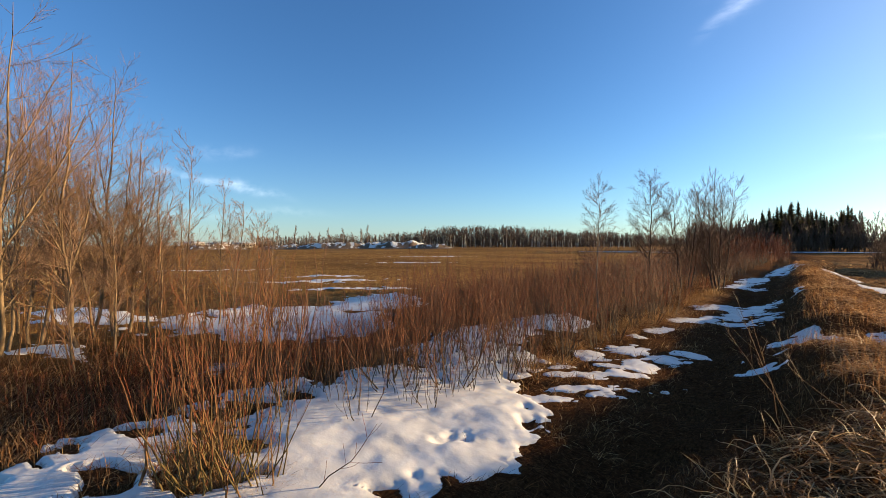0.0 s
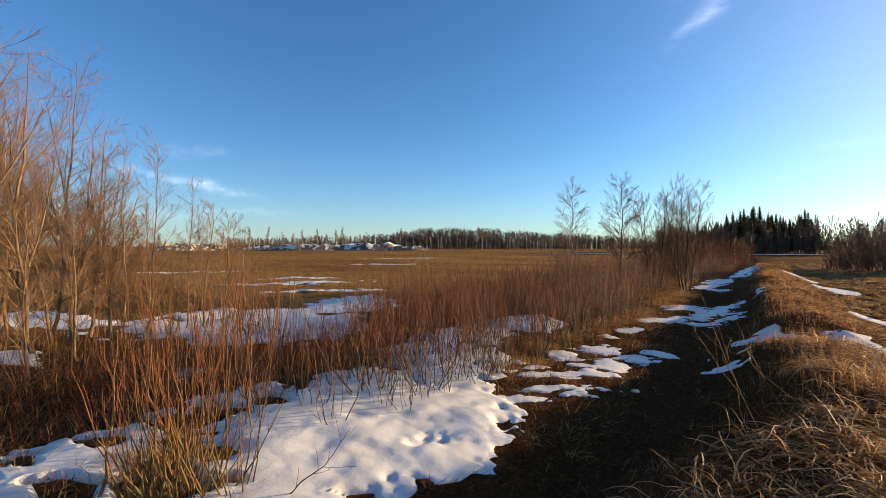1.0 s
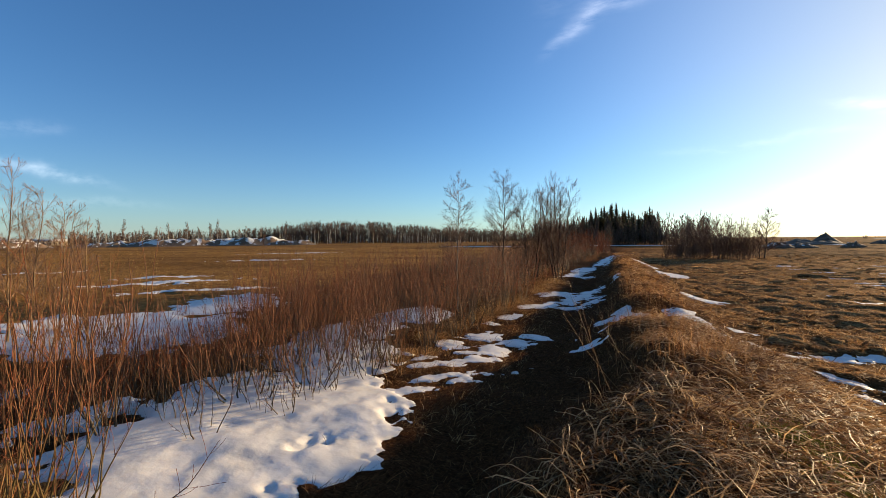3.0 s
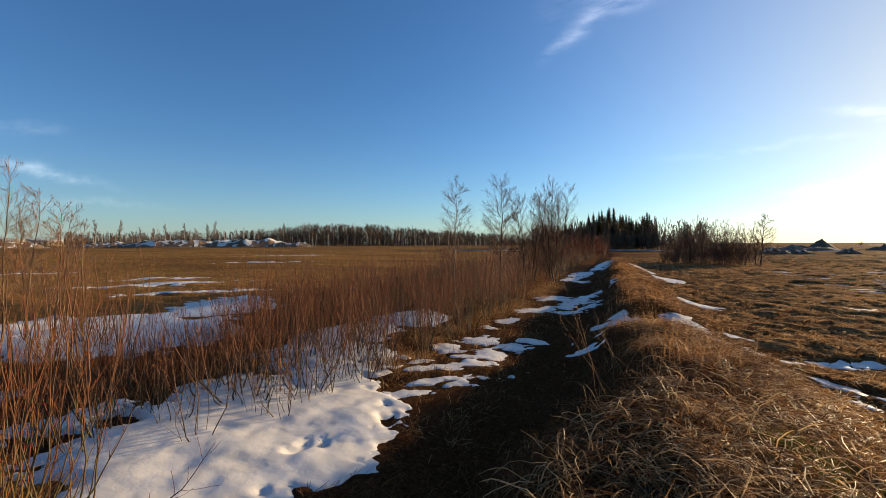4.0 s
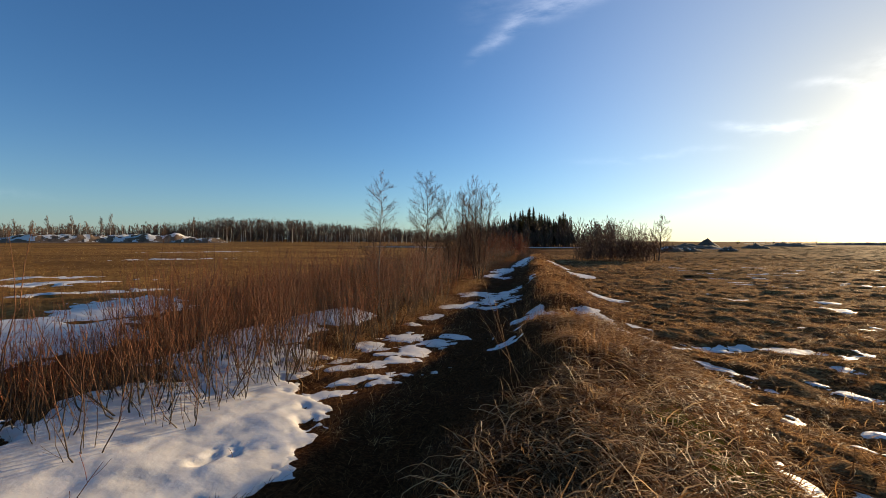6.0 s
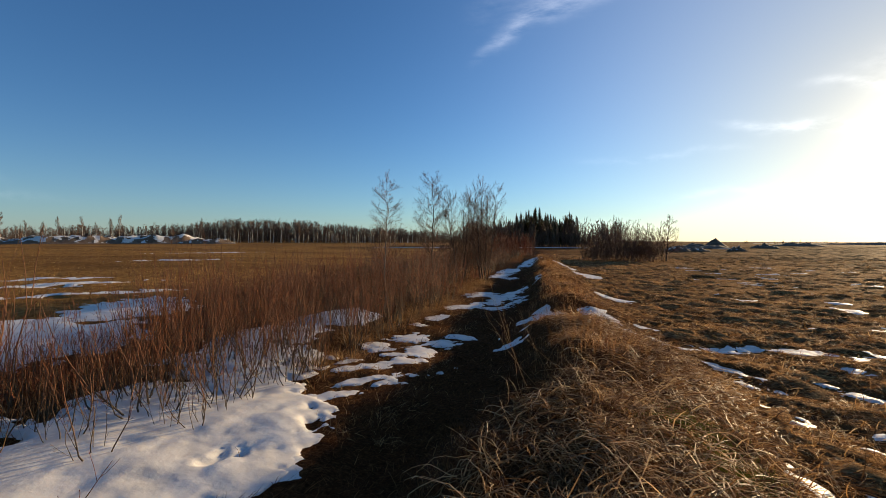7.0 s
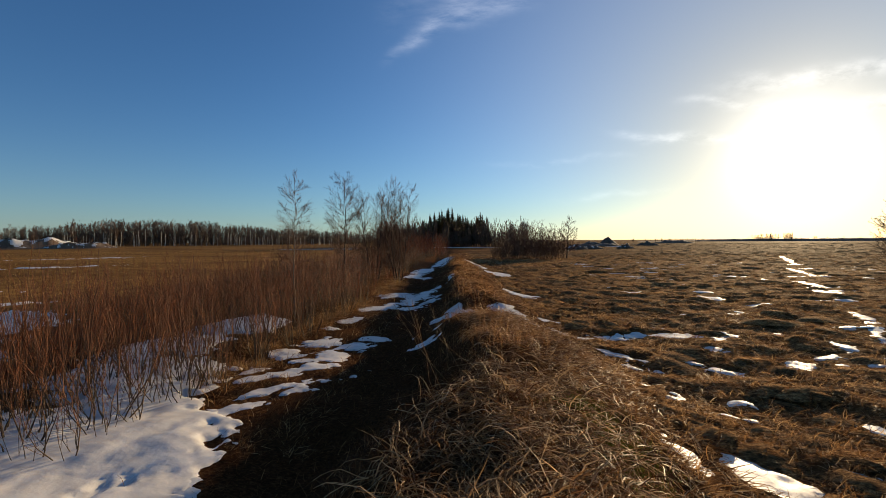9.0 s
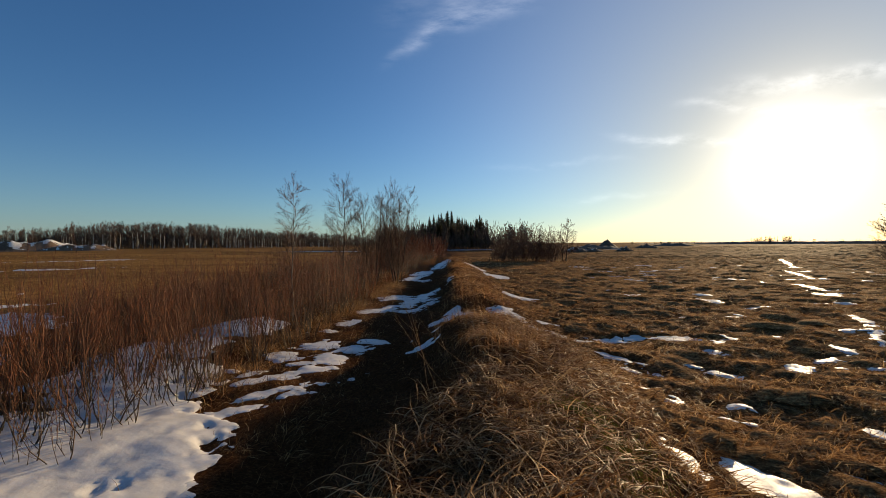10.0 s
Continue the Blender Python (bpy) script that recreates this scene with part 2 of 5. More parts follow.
def make_birch_bark():
    k = Mat("birch_bark", 0.6, 0.3)
    bands = k.noise(9, 4, 0.6, squash=(0.5, 0.5, 3.0))
    c = k.ramp(bands, [(0.36, (0.05, 0.04, 0.03)), (0.46, (0.42, 0.36, 0.27)), (0.7, (0.66, 0.60, 0.50))])
    k.color(c)
    k.bump(bands, 0.3, 0.005)
    return k.m


GROUND = make_ground_material()
SNOW = make_snow_material()
STRAW = make_fibre_material("dry_straw", (0.15, 0.072, 0.026), (0.40, 0.225, 0.088), (0.78, 0.55, 0.27))
# trodden track grass, its colour darkened further for the bank's shade
DARK_STRAW = make_fibre_material("shaded_trodden_grass", (0.042, 0.016, 0.007), (0.105, 0.043, 0.017), (0.27, 0.138, 0.055), spec=0.03)
FIELD_STRAW = make_fibre_material("field_stubble", (0.14, 0.062, 0.022), (0.46, 0.258, 0.098), (0.88, 0.61, 0.31), 0.5, 0.6, patch=(0.35, 0.170, 0.060))
STUBBLE = make_fibre_material("yellow_stubble", (0.17, 0.086, 0.028), (0.41, 0.236, 0.080), (0.68, 0.45, 0.175))
RUST_STRAW = make_fibre_material("rusty_dead_herbs", (0.110, 0.044, 0.017), (0.33, 0.158, 0.062), (0.64, 0.40, 0.18), spec=0.06)
WILLOW = make_bark("willow_stems", (0.115, 0.036, 0.013), (0.31, 0.110, 0.037), 25, low=(0.085, 0.054, 0.027), split=0.6)
WILLOW_GREY = make_bark("greyish_willow_stems", (0.090, 0.038, 0.018), (0.22, 0.098, 0.045), 25, low=(0.085, 0.060, 0.034), split=0.6)
RED_TWIG = make_bark("red_brown_twigs", (0.115, 0.028, 0.011), (0.30, 0.092, 0.032), 25)
BARK = make_bark("alder_bark", (0.034, 0.021, 0.013), (0.095, 0.062, 0.040), 18)
TWIG = make_bark("bare_twigs", (0.080, 0.040, 0.023), (0.20, 0.104, 0.058), 20)
# tan young bark, its colour lightened for the sun that falls on it
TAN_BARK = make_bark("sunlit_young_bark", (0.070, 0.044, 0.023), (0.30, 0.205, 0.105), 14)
BIRCH = make_birch_bark()
OCHRE_STEM = make_bark("ochre_willow_stems", (0.095, 0.046, 0.017), (0.26, 0.135, 0.048), 25)
MOSS = make_fibre_material("yellow_green_moss", (0.05, 0.055, 0.010), (0.11, 0.115, 0.020), (0.20, 0.19, 0.04))
PLASTER = make_bark("pale_yellow_plaster", (0.42, 0.35, 0.24), (0.54, 0.46, 0.33), 2.0)
ROOFING = make_bark("snowy_grey_roofing", (0.30, 0.28, 0.27), (0.48, 0.46, 0.45), 1.0)
PANE = Mat("dark_window_glass", 0.08, 0.5).color((0.02, 0.025, 0.03)).m
# lit copy of TWIG: the sunlight is put into the colour
LIT_TWIG = make_bark("sunlit_bare_twigs", (0.115, 0.068, 0.040), (0.30, 0.182, 0.108), 20)
YOUNG_BIRCH = make_bark("young_birch_bark", (0.09, 0.068, 0.048), (0.27, 0.22, 0.16), 16)
BANK_STRAW = make_fibre_material("bleached_flattened_straw", (0.070, 0.027, 0.009), (0.33, 0.170, 0.062), (0.88, 0.62, 0.32))
PALE_STRAW = make_fibre_material("pale_bleached_straw", (0.20, 0.095, 0.034), (0.60, 0.37, 0.165), (0.92, 0.70, 0.42), through_light=0.25)
FAR_WOOD = make_bark("distant_bare_wood", (0.070, 0.040, 0.025), (0.17, 0.105, 0.066), 0.6)
NEEDLES = make_fibre_material("spruce_needles", (0.050, 0.044, 0.020), (0.100, 0.088, 0.040), (0.17, 0.14, 0.066), 0.7, 0.4)
# soil of the far heaps, with distance haze put into a lighter colour
SOIL = make_bark("hazed_heap_soil", (0.085, 0.056, 0.036), (0.20, 0.14, 0.09), 1.2)


# ---- numeric tools ----
rng = np.random.default_rng(7)
TABLE = np.random.default_rng(3).random((256, 256))


def vnoise(x, y):
    """Smooth lattice noise, 0 to 1."""
    x, y = np.asarray(x, float), np.asarray(y, float)
    xi, yi = np.floor(x).astype(int), np.floor(y).astype(int)
    fx, fy = x - xi, y - yi
    fx, fy = fx * fx * (3 - 2 * fx), fy * fy * (3 - 2 * fy)
    a, b = TABLE[xi & 255, yi & 255], TABLE[(xi + 1) & 255, yi & 255]
    c, d = TABLE[xi & 255, (yi + 1) & 255], TABLE[(xi + 1) & 255, (yi + 1) & 255]
    return (a * (1 - fx) + b * fx) * (1 - fy) + (c * (1 - fx) + d * fx) * fy


def fbm(x, y, octaves=3):
    out, amp, tot = 0.0, 1.0, 0.0
    for i in range(octaves):
        out = out + amp * vnoise(x * 2 ** i + 17.3 * i, y * 2 ** i + 5.1 * i)
        x, y = 0.8 * x - 0.6 * y, 0.6 * x + 0.8 * y
        tot, amp = tot + amp, amp * 0.5
    return out / tot


def sstep(a, b, x):
    t = np.clip((x - a) / (b - a), 0, 1)
    return t * t * (3 - 2 * t)


def link_mesh(name, verts, quads=None, tris=None, material=None, smooth=True, parent=None):
    """One mesh object from number arrays."""
    me = bpy.data.meshes.new(name)
    nq, nt = (0 if quads is None else len(quads)), (0 if tris is None else len(tris))
    me.vertices.add(len(verts))
    me.vertices.foreach_set("co", np.ascontiguousarray(verts, np.float32).ravel())
    idx = np.concatenate([a.ravel() for a in (quads, tris) if a is not None and len(a)]).astype(np.int32)
    me.loops.add(len(idx))
    me.loops.foreach_set("vertex_index", idx)
    starts = np.concatenate([np.arange(nq) * 4, nq * 4 + np.arange(nt) * 3]).astype(np.int32)
    me.polygons.add(nq + nt)
    me.polygons.foreach_set("loop_start", starts)
    me.polygons.foreach_set("loop_total", np.concatenate([np.full(nq, 4), np.full(nt, 3)]).astype(np.int32))
    me.update(calc_edges=True)
    if smooth:
        me.polygons.foreach_set("use_smooth", np.ones(nq + nt, bool))
    if material:
        me.materials.append(material)
    ob = new(name, me)
    ob.parent = parent
    return ob


def unit(v):
    return v / np.maximum(np.linalg.norm(v, axis=-1, keepdims=True), 1e-9)


def tubes(pts, rad, sides=3):
    """Tapered tubes along polylines pts (n, k, 3) with radii rad (n, k): vertices and quads."""
    n, k, _ = pts.shape
    tan = np.gradient(pts, axis=1) if k > 2 else np.repeat(pts[:, 1:] - pts[:, :1], 2, 1)
    tan = unit(tan)
    ref = np.where(np.abs(tan[..., 2:3]) > 0.95, np.array([1.0, 0, 0]), np.array([0, 0, 1.0]))
    u = unit(np.cross(tan, ref))
    v = np.cross(tan, u)
    ang = np.arange(sides) * 2 * np.pi / sides
    ring = (pts[:, :, None] + rad[:, :, None, None] * (np.cos(ang)[:, None] * u[:, :, None] + np.sin(ang)[:, None] * v[:, :, None]))
    base = np.arange(n * k * sides).reshape(n, k, sides)
    nxt = np.roll(base, -1, 2)
    quads = np.stack([base[:, :-1], nxt[:, :-1], nxt[:, 1:], base[:, 1:]], -1).reshape(-1, 4)
    return ring.reshape(-1, 3), quads


def joined(items):
    """Several (vertices, quads) in one."""
    vs, qs, off = [], [], 0
    for v, q in items:
        vs.append(v)
        qs.append(q + off)
        off += len(v)
    return np.concatenate(vs), np.concatenate(qs)


def spread(par, prad, plen, per, lo, hi, ang, ratio, up, wob, k, r, thick=0.6, least=0.0015):
    """Side shoots from polylines: their points, radii and lengths."""
    n, kp, _ = par.shape
    idx = np.repeat(np.arange(n), per)
    m = len(idx)
    t = lo + (hi - lo) * ((np.tile(np.arange(per), n) + r.random(m)) / per)
    s = t * (kp - 1)
    i = np.minimum(s.astype(int), kp - 2)
    f = (s - i)[:, None]
    pos = par[idx, i] * (1 - f) + par[idx, i + 1] * f
    tan = unit(par[idx, i + 1] - par[idx, i])
    rnd = r.normal(size=(m, 3))
    perp = unit(rnd - (rnd * tan).sum(1, keepdims=True) * tan)
    a = np.radians(r.normal(ang, ang * 0.22, m))[:, None]
    d = unit(tan * np.cos(a) + perp * np.sin(a))
    length = plen[idx] * ratio * (1.15 - 0.75 * t) * r.uniform(0.55, 1.2, m)
    step = (length / (k - 1))[:, None]
    pts = np.empty((m, k, 3))
    pts[:, 0] = pos
    for j in range(1, k):
        d = unit(d + np.array([0, 0, up]) / (k - 1) + r.normal(size=(m, 3)) * wob)
        pts[:, j] = pts[:, j - 1] + d * step
    r0 = np.maximum((prad[idx, i] * (1 - f[:, 0]) + prad[idx, i + 1] * f[:, 0]) * thick, least)
    rad = np.maximum(r0[:, None] * np.linspace(1, 0.35, k), least * 0.8)
    return pts, rad, length


def stalks(base, height, lean, heading, k, r, bow=0.25, wob=0.02):
    """Upright polylines from base (n, 3)."""
    n = len(base)
    t = np.linspace(0, 1, k)
    out = np.empty((n, k, 3))
    lean = np.radians(lean)
    hx, hy = np.cos(heading), np.sin(heading)
    run = np.sin(lean)[:, None] * (t * (1 - bow * 0.5 * t))
    out[:, :, 0] = base[:, :1] + height[:, None] * run * hx[:, None]
    out[:, :, 1] = base[:, 1:2] + height[:, None] * run * hy[:, None]
    out[:, :, 2] = base[:, 2:3] + height[:, None] * np.cos(lean)[:, None] * (t + bow * 0.15 * t * t)
    j = np.cumsum(r.normal(size=(n, k, 2)) * wob, 1) * height[:, None, None]
    j[:, 0] = 0
    out[:, :, :2] += j
    return out


def blades(pos, length, width, tilt, r, curl=0.9):
    """Bent grass blades: each a tapered strip of two quads and a tip. Returns vertices, quads, tris."""
    n = len(pos)
    head = r.uniform(0, 2 * np.pi, n)
    return blades_heading(pos, length, width, tilt, head, r, curl)


def blades_heading(pos, length, width, tilt, head, r, curl=0.9):
    n = len(pos)
    d = np.stack([np.cos(head), np.sin(head)], 1)
    side = np.stack([-d[:, 1], d[:, 0]], 1)
    v = np.empty((n, 7, 3))
    p = pos.copy()
    th = np.radians(tilt)
    bend = r.uniform(0.2, 1.0, n) * curl
    yaw = r.normal(0, 0.35, n)
    for j in range(4):
        w = width * (1, 0.85, 0.6, 0)[j] * 0.5
        if j < 3:
            v[:, 2 * j, :2], v[:, 2 * j + 1, :2] = p[:, :2] - side * w[:, None], p[:, :2] + side * w[:, None]
            v[:, 2 * j, 2] = v[:, 2 * j + 1, 2] = p[:, 2]
            v[:, 2 * j + 1, 2] += w * 0.8
        else:
            v[:, 6] = p
        seg = length / 3
        p = p + np.stack([d[:, 0] * np.sin(th) * seg, d[:, 1] * np.sin(th) * seg, np.cos(th) * seg], 1)
        th = np.minimum(th + bend * 0.55, 1.95)
        c, s = np.cos(yaw), np.sin(yaw)
        d = np.stack([d[:, 0] * c - d[:, 1] * s, d[:, 0] * s + d[:, 1] * c], 1)
    o = np.arange(n)[:, None] * 7
    quads = np.concatenate([o + [0, 1, 3, 2], o + [2, 3, 5, 4]])
    return v.reshape(-1, 3), quads, o + [4, 5, 6]


# ---- terrain ----
# snow lies in ellipses: centre x, y, half sizes, turn in degrees
BANK = [(-2.1, 2.62, 0.42, 0.42, 30), (-3.0, 2.35, 1.25, 1.0, 0), (-2.75, 1.6, 0.9, 0.9, 0), (-2.7, 3.3, 0.98, 0.8, 20), (-3.7, 3.3, 1.0, 1.0, 0), (-4.45, 0.8, 0.62, 1.0, 0), (-4.7, 2.3, 0.55, 1.0, 0),
        (-3.15, 4.4, 0.7, 0.8, 0), (-3.9, 5.2, 1.2, 0.9, 0), (-4.4, 6.6, 1.0, 1.0, 0), (-4.0, 8.4, 0.9, 1.1, 0), (-2.9, 0.6, 1.1, 1.3, 0), (-3.9, 0.3, 1.0, 1.0, 0)]
TRACK_NEAR = [(-2.01, 4.7, 0.30, 0.1, 51), (-1.66, 4.9, 0.30, 0.14, 28), (-1.34, 5.22, 0.27, 0.09, 49), (-1.11, 5.57, 0.3, 0.07, 56), (-2.23, 5.13, 0.25, 0.15, 58),
              (-2.0, 5.4, 0.29, 0.15, 47), (-1.71, 5.67, 0.27, 0.13, 36), (-2.45, 5.52, 0.2, 0.13, 57), (-2.31, 6.28, 0.29, 0.38, 48), (-2.02, 6.99, 0.38, 0.28, 55),
              (-1.61, 6.27, 0.27, 0.25, 51), (-1.4, 6.88, 0.37, 0.28, 60), (-1.17, 7.51, 0.28, 0.17, 41), (-1.98, 5.9, 0.21, 0.12, 29), (-2.2, 4.25, 0.40, 0.16, 30), (-1.78, 2.72, 0.28, 0.10, 60)]
TRACK_FAR = [(-2.19, 8.08, 0.19, 0.18, 34), (-1.9, 8.92, 0.40, 0.21, 61), (-1.79, 10.42, 0.62, 0.36, 69), (-1.31, 11.54, 0.94, 0.26, 70), (-0.6, 13.6, 1.7, 0.28, 76),
             (-1.37, 13.22, 0.94, 0.34, 57), (-0.45, 12.22, 0.96, 0.13, 77), (-0.92, 11.13, 0.52, 0.22, 28), (-1.50, 20.5, 1.5, 0.26, 83), (-1.1, 24.7, 2.8, 0.40, 83),
             (-0.09, 35.1, 7.5, 0.40, 85), (-1.09, 19.8, 0.87, 0.33, 68), (0.2, 31.06, 4.0, 0.18, 83)]
SADDLE_SNOW = [(0.02, 8.55, 0.44, 0.22, 15), (0.32, 8.80, 0.34, 0.26, -39), (0.62, 8.45, 0.24, 0.16, 0), (-0.08, 7.65, 0.36, 0.12, 35), (-0.28, 6.85, 0.26, 0.09, 25), (0.77, 8.25, 0.36, 0.36, -26),
               (1.30, 8.75, 0.40, 0.40, -43), (1.58, 8.0, 0.40, 0.24, -54), (1.97, 7.62, 0.36, 0.17, -32), (2.43, 7.38, 0.32, 0.13, -6), (2.0, 8.77, 0.25, 0.12, -51),
               (0.22, 15.6, 0.5, 0.14, 80), (2.3, 12.9, 0.45, 0.3, 0), (2.6, 21.5, 0.6, 1.4, 0), (1.9, 26, 0.5, 2.2, 8)]
RIGHT_SNOW = [(2.46, 6.28, 0.27, 0.13, -43), (2.53, 5.82, 0.21, 0.09, -56), (2.77, 6.04, 0.09, 0.08, -56), (2.86, 5.62, 0.17, 0.05, -66), (2.85, 7.55, 0.35, 0.12, 5),
              (3.4, 7.75, 0.34, 0.10, 19), (4.2, 7.73, 0.4, 0.21, -5), (5.08, 7.76, 0.22, 0.21, -66), (4.73, 7.39, 0.09, 0.13, -36), (4.16, 6.69, 0.29, 0.12, -53),
              (3.48, 6.15, 0.12, 0.09, -30), (3.70, 5.64, 0.28, 0.09, -50), (4.83, 5.9, 0.19, 0.19, -34), (5.93, 5.85, 0.10, 0.13, -84), (2.36, 4.88, 0.15, 0.08, -38),
              (2.39, 4.62, 0.10, 0.06, -37), (2.88, 4.11, 0.14, 0.06, -36), (2.28, 2.92, 0.30, 0.24, -30), (1.72, 2.98, 0.08, 0.24, 15)]
RUT_SNOW = [(28.3, 35.9, 7.0, 0.17, -125), (18.8, 23.1, 2.8, 0.15, -120), (13.8, 16.3, 1.1, 0.20, -111), (12.25, 13.83, 0.7, 0.30, -104), (11.25, 12.1, 0.31, 0.2, -99),
            (9.2, 9.5, 0.7, 0.12, -117), (8.0, 7.95, 0.68, 0.09, -125), (8.52, 14.1, 0.36, 0.2, -86), (7.78, 12.67, 0.5, 0.22, -91), (5.92, 7.9, 0.16, 0.1, 18), (6.41, 6.92, 0.31, 0.12, -98)]
LEFT_SNOW = [(-9.0, 5.2, 2.7, 2.1, 20), (-9.3, 8.6, 1.3, 2.3, 38), (-7.4, 6.1, 0.9, 1.0, 30), (-13.0, 2.6, 2.6, 0.8, 10), (-8.9, 1.3, 0.9, 0.35, 0),
             (-16.6, 11.8, 3.0, 0.75, 55), (-13.6, 9.8, 1.6, 0.4, 55), (-19, 14, 2.2, 0.4, 50), (-27, 29, 3.5, 0.5, 40), (-30, 12, 4, 0.5, 60),
             (-12.0, 11.5, 1.4, 0.3, 55), (-6.3, 2.9, 0.5, 0.2, 30), (-38, 45, 6, 0.8, 45)]
patch_rng = np.random.default_rng(21)
SPECKLES = []
for _ in range(130):
    sx = 3.0 + 22 * patch_rng.random() ** 1.4
    sy = 3.0 + 30 * patch_rng.random() ** 1.3
    if sx > 0.25 * sy + 1.5:
        size = 0.05 + 0.15 * patch_rng.random() ** 2 + 0.005 * sy
        SPECKLES.append((sx, sy, size * 1.5, size * 0.36, patch_rng.normal(0, 15)))
HOLES = [(-3.25, 1.20, 0.42, 0.24, 20), (-8.0, 7.5, 0.75, 0.16, 40), (-10.6, 4.3, 0.45, 0.22, 0), (-3.35, 6.9, 0.3, 0.3, 0), (-2.6, 4.75, 0.25, 0.12, 45)]
# boot hollows in the bank of snow: x, y, half sizes, turn, depth
HOLLOWS = [(-2.40, 3.08, 0.24, 0.12, 30, 0.034), (-2.48, 2.36, 0.15, 0.10, 20, 0.030), (-2.78, 2.14, 0.18, 0.11, 50, 0.028), (-2.40, 3.62, 0.26, 0.10, 75, 0.030),
           (-3.05, 2.75, 0.16, 0.10, 10, 0.02), (-3.35, 2.4, 0.22, 0.12, 40, 0.02), (-2.30, 1.75, 0.16, 0.09, 40, 0.02)]
SNOW_AREAS = [
    ("snow_bank", BANK, (-6.4, -1.2, -2.4, 11.2), 0.03, 0.06, 0.30, "bank of old snow with footprints beside the track"),
    ("snow_patch", TRACK_NEAR, (-3.4, 1.2, 2.2, 7.9), 0.022, 0.012, 0.14, "thin ragged snow streaks melting on the trodden track"),
    ("snow_patch", TRACK_FAR, (-3.4, 1.2, 7.9, 44.0), 0.045, 0.015, 0.24, "thin ragged snow streaks melting on the trodden track"),
    ("snow_patch", SADDLE_SNOW, (-0.8, 4.6, 6.2, 30.0), 0.035, 0.03, 0.16, "melting snow lying across the grassy bank"),
    ("snow_patch", RIGHT_SNOW + SPECKLES, (1.4, 11.0, 2.2, 12.0), 0.03, 0.012, 0.13, "small scattered snow remnants between grass tussocks"),
    ("snow_patch", SPECKLES, (2.4, 28.0, 12.0, 34.0), 0.08, 0.012, 0.2, "small scattered snow remnants farther out on the field"),
    ("snow_patch", RUT_SNOW, (5.4, 36.0, 6.4, 44.0), 0.07, 0.015, 0.12, "broken line of snow left in a field rut"),
    ("snow_patch", LEFT_SNOW, (-46.0, -5.6, 0.0, 53.0), 0.07, 0.02, 0.45, "broad wet snow sheet at the edge of the stubble field"),
]


def cover(x, y, ellipses):
    """About how many metres inside the nearest ellipse; below zero outside."""
    x, y = np.asarray(x, float), np.asarray(y, float)
    s = np.full(x.shape, -1.0)
    for cx, cy, rx, ry, turn in ellipses:
        near = (np.abs(x - cx) < 1.5 * max(rx, ry) + 0.3) & (np.abs(y - cy) < 1.5 * max(rx, ry) + 0.3)
        if not near.any():
            continue
        c, q = math.cos(radians(turn)), math.sin(radians(turn))
        u = ((x[near] - cx) * c + (y[near] - cy) * q) / rx
        v = (-(x[near] - cx) * q + (y[near] - cy) * c) / ry
        s[near] = np.maximum(s[near], (1 - np.sqrt(u * u + v * v)) * min(rx, ry))
    return s


def snow_at(x, y):
    x, y = np.asarray(x, float), np.asarray(y, float)
    s = np.full(np.shape(x), -1.0)
    for _, ell, (x0, x1, y0, y1), _, _, rag, _ in SNOW_AREAS:
        box = (x > x0) & (x < x1) & (y > y0) & (y < y1)
        if box.any():
            s[box] = np.maximum(s[box], ragged(x[box], y[box], ell, rag))
    return s


def ragged(x, y, ell, rag):
    """The cover with a torn edge and islands of grass."""
    f = 1.0 / (0.35 + 0.5 * rag)
    wx = x + (fbm(x * 1.1 * f, y * 1.1 * f, 3) - 0.5) * rag * 2.2
    wy = y + (fbm(x * 1.1 * f + 40, y * 1.1 * f + 9, 3) - 0.5) * rag * 2.2
    s = cover(wx, wy, ell) + (fbm(x * 2.6 * f + 3, y * 2.6 * f, 4) - 0.5) * rag * 1.3
    torn = np.maximum(sstep(-3.5, -4.6, x) * sstep(6.5, 4.5, y), sstep(-2.7, -3.5, x) * sstep(2.0, 1.2, y))
    s = s - 4.6 * torn * sstep(-6.5, -5.8, x) * np.clip(fbm(x * 2.0 + 1.6 * y, y * 4.4 - 1.2 * x, 4) - 0.40, 0, 1)
    # channels of bare grass eat into the margin along the slope
    u, v = 0.67 * x + 0.74 * y, -0.74 * x + 0.67 * y
    lace = 1 - np.abs(2 * fbm(u * 1.2 * f ** 0.5, v * 3.6 * f ** 0.5 + 7, 2) - 1)
    s = s - (0.25 * rag * sstep(0.72, 1.0, lace) * sstep(0.55, 0.12, s) - (fbm(x * 9, y * 9, 3) - 0.5) * 0.22 if rag >= 0.3 else 0.25 * rag * sstep(0.72, 1.0, lace) - 0.24 * rag - (fbm(x * 11, y * 11, 3) - 0.5) * 0.10)
    if rag < 0.3:
        s = s - 0.08 * sstep(0.50, 0.62, fbm(u * 1.3 + 9, v * 6.5, 3)) * sstep(3.6, 4.6, y) * sstep(2.2, 1.4, x)
    holes = cover(wx, wy, HOLES)
    return np.where(holes > -0.05, np.minimum(s, -holes), s)


def crest_height(y):
    """Height of the grassy bank along its length."""
    h = 0.46 + 0.05 * sstep(4.0, 5.2, y) * sstep(8.5, 6.5, y) + 0.16 * (fbm(y * 0.45 + 3.0, y * 0 + 2.0, 2) - 0.5) * 2
    h = h * (1 - 0.66 * np.exp(-((y - 8.35) / 0.9) ** 2)) + 0.10 * np.exp(-((y - 2.3) / 1.4) ** 2)
    return h * (0.30 + 0.70 * sstep(-0.8, 1.7, y)) * (1 - 0.75 * sstep(25, 48, y)) * (1 - sstep(60, 80, y))


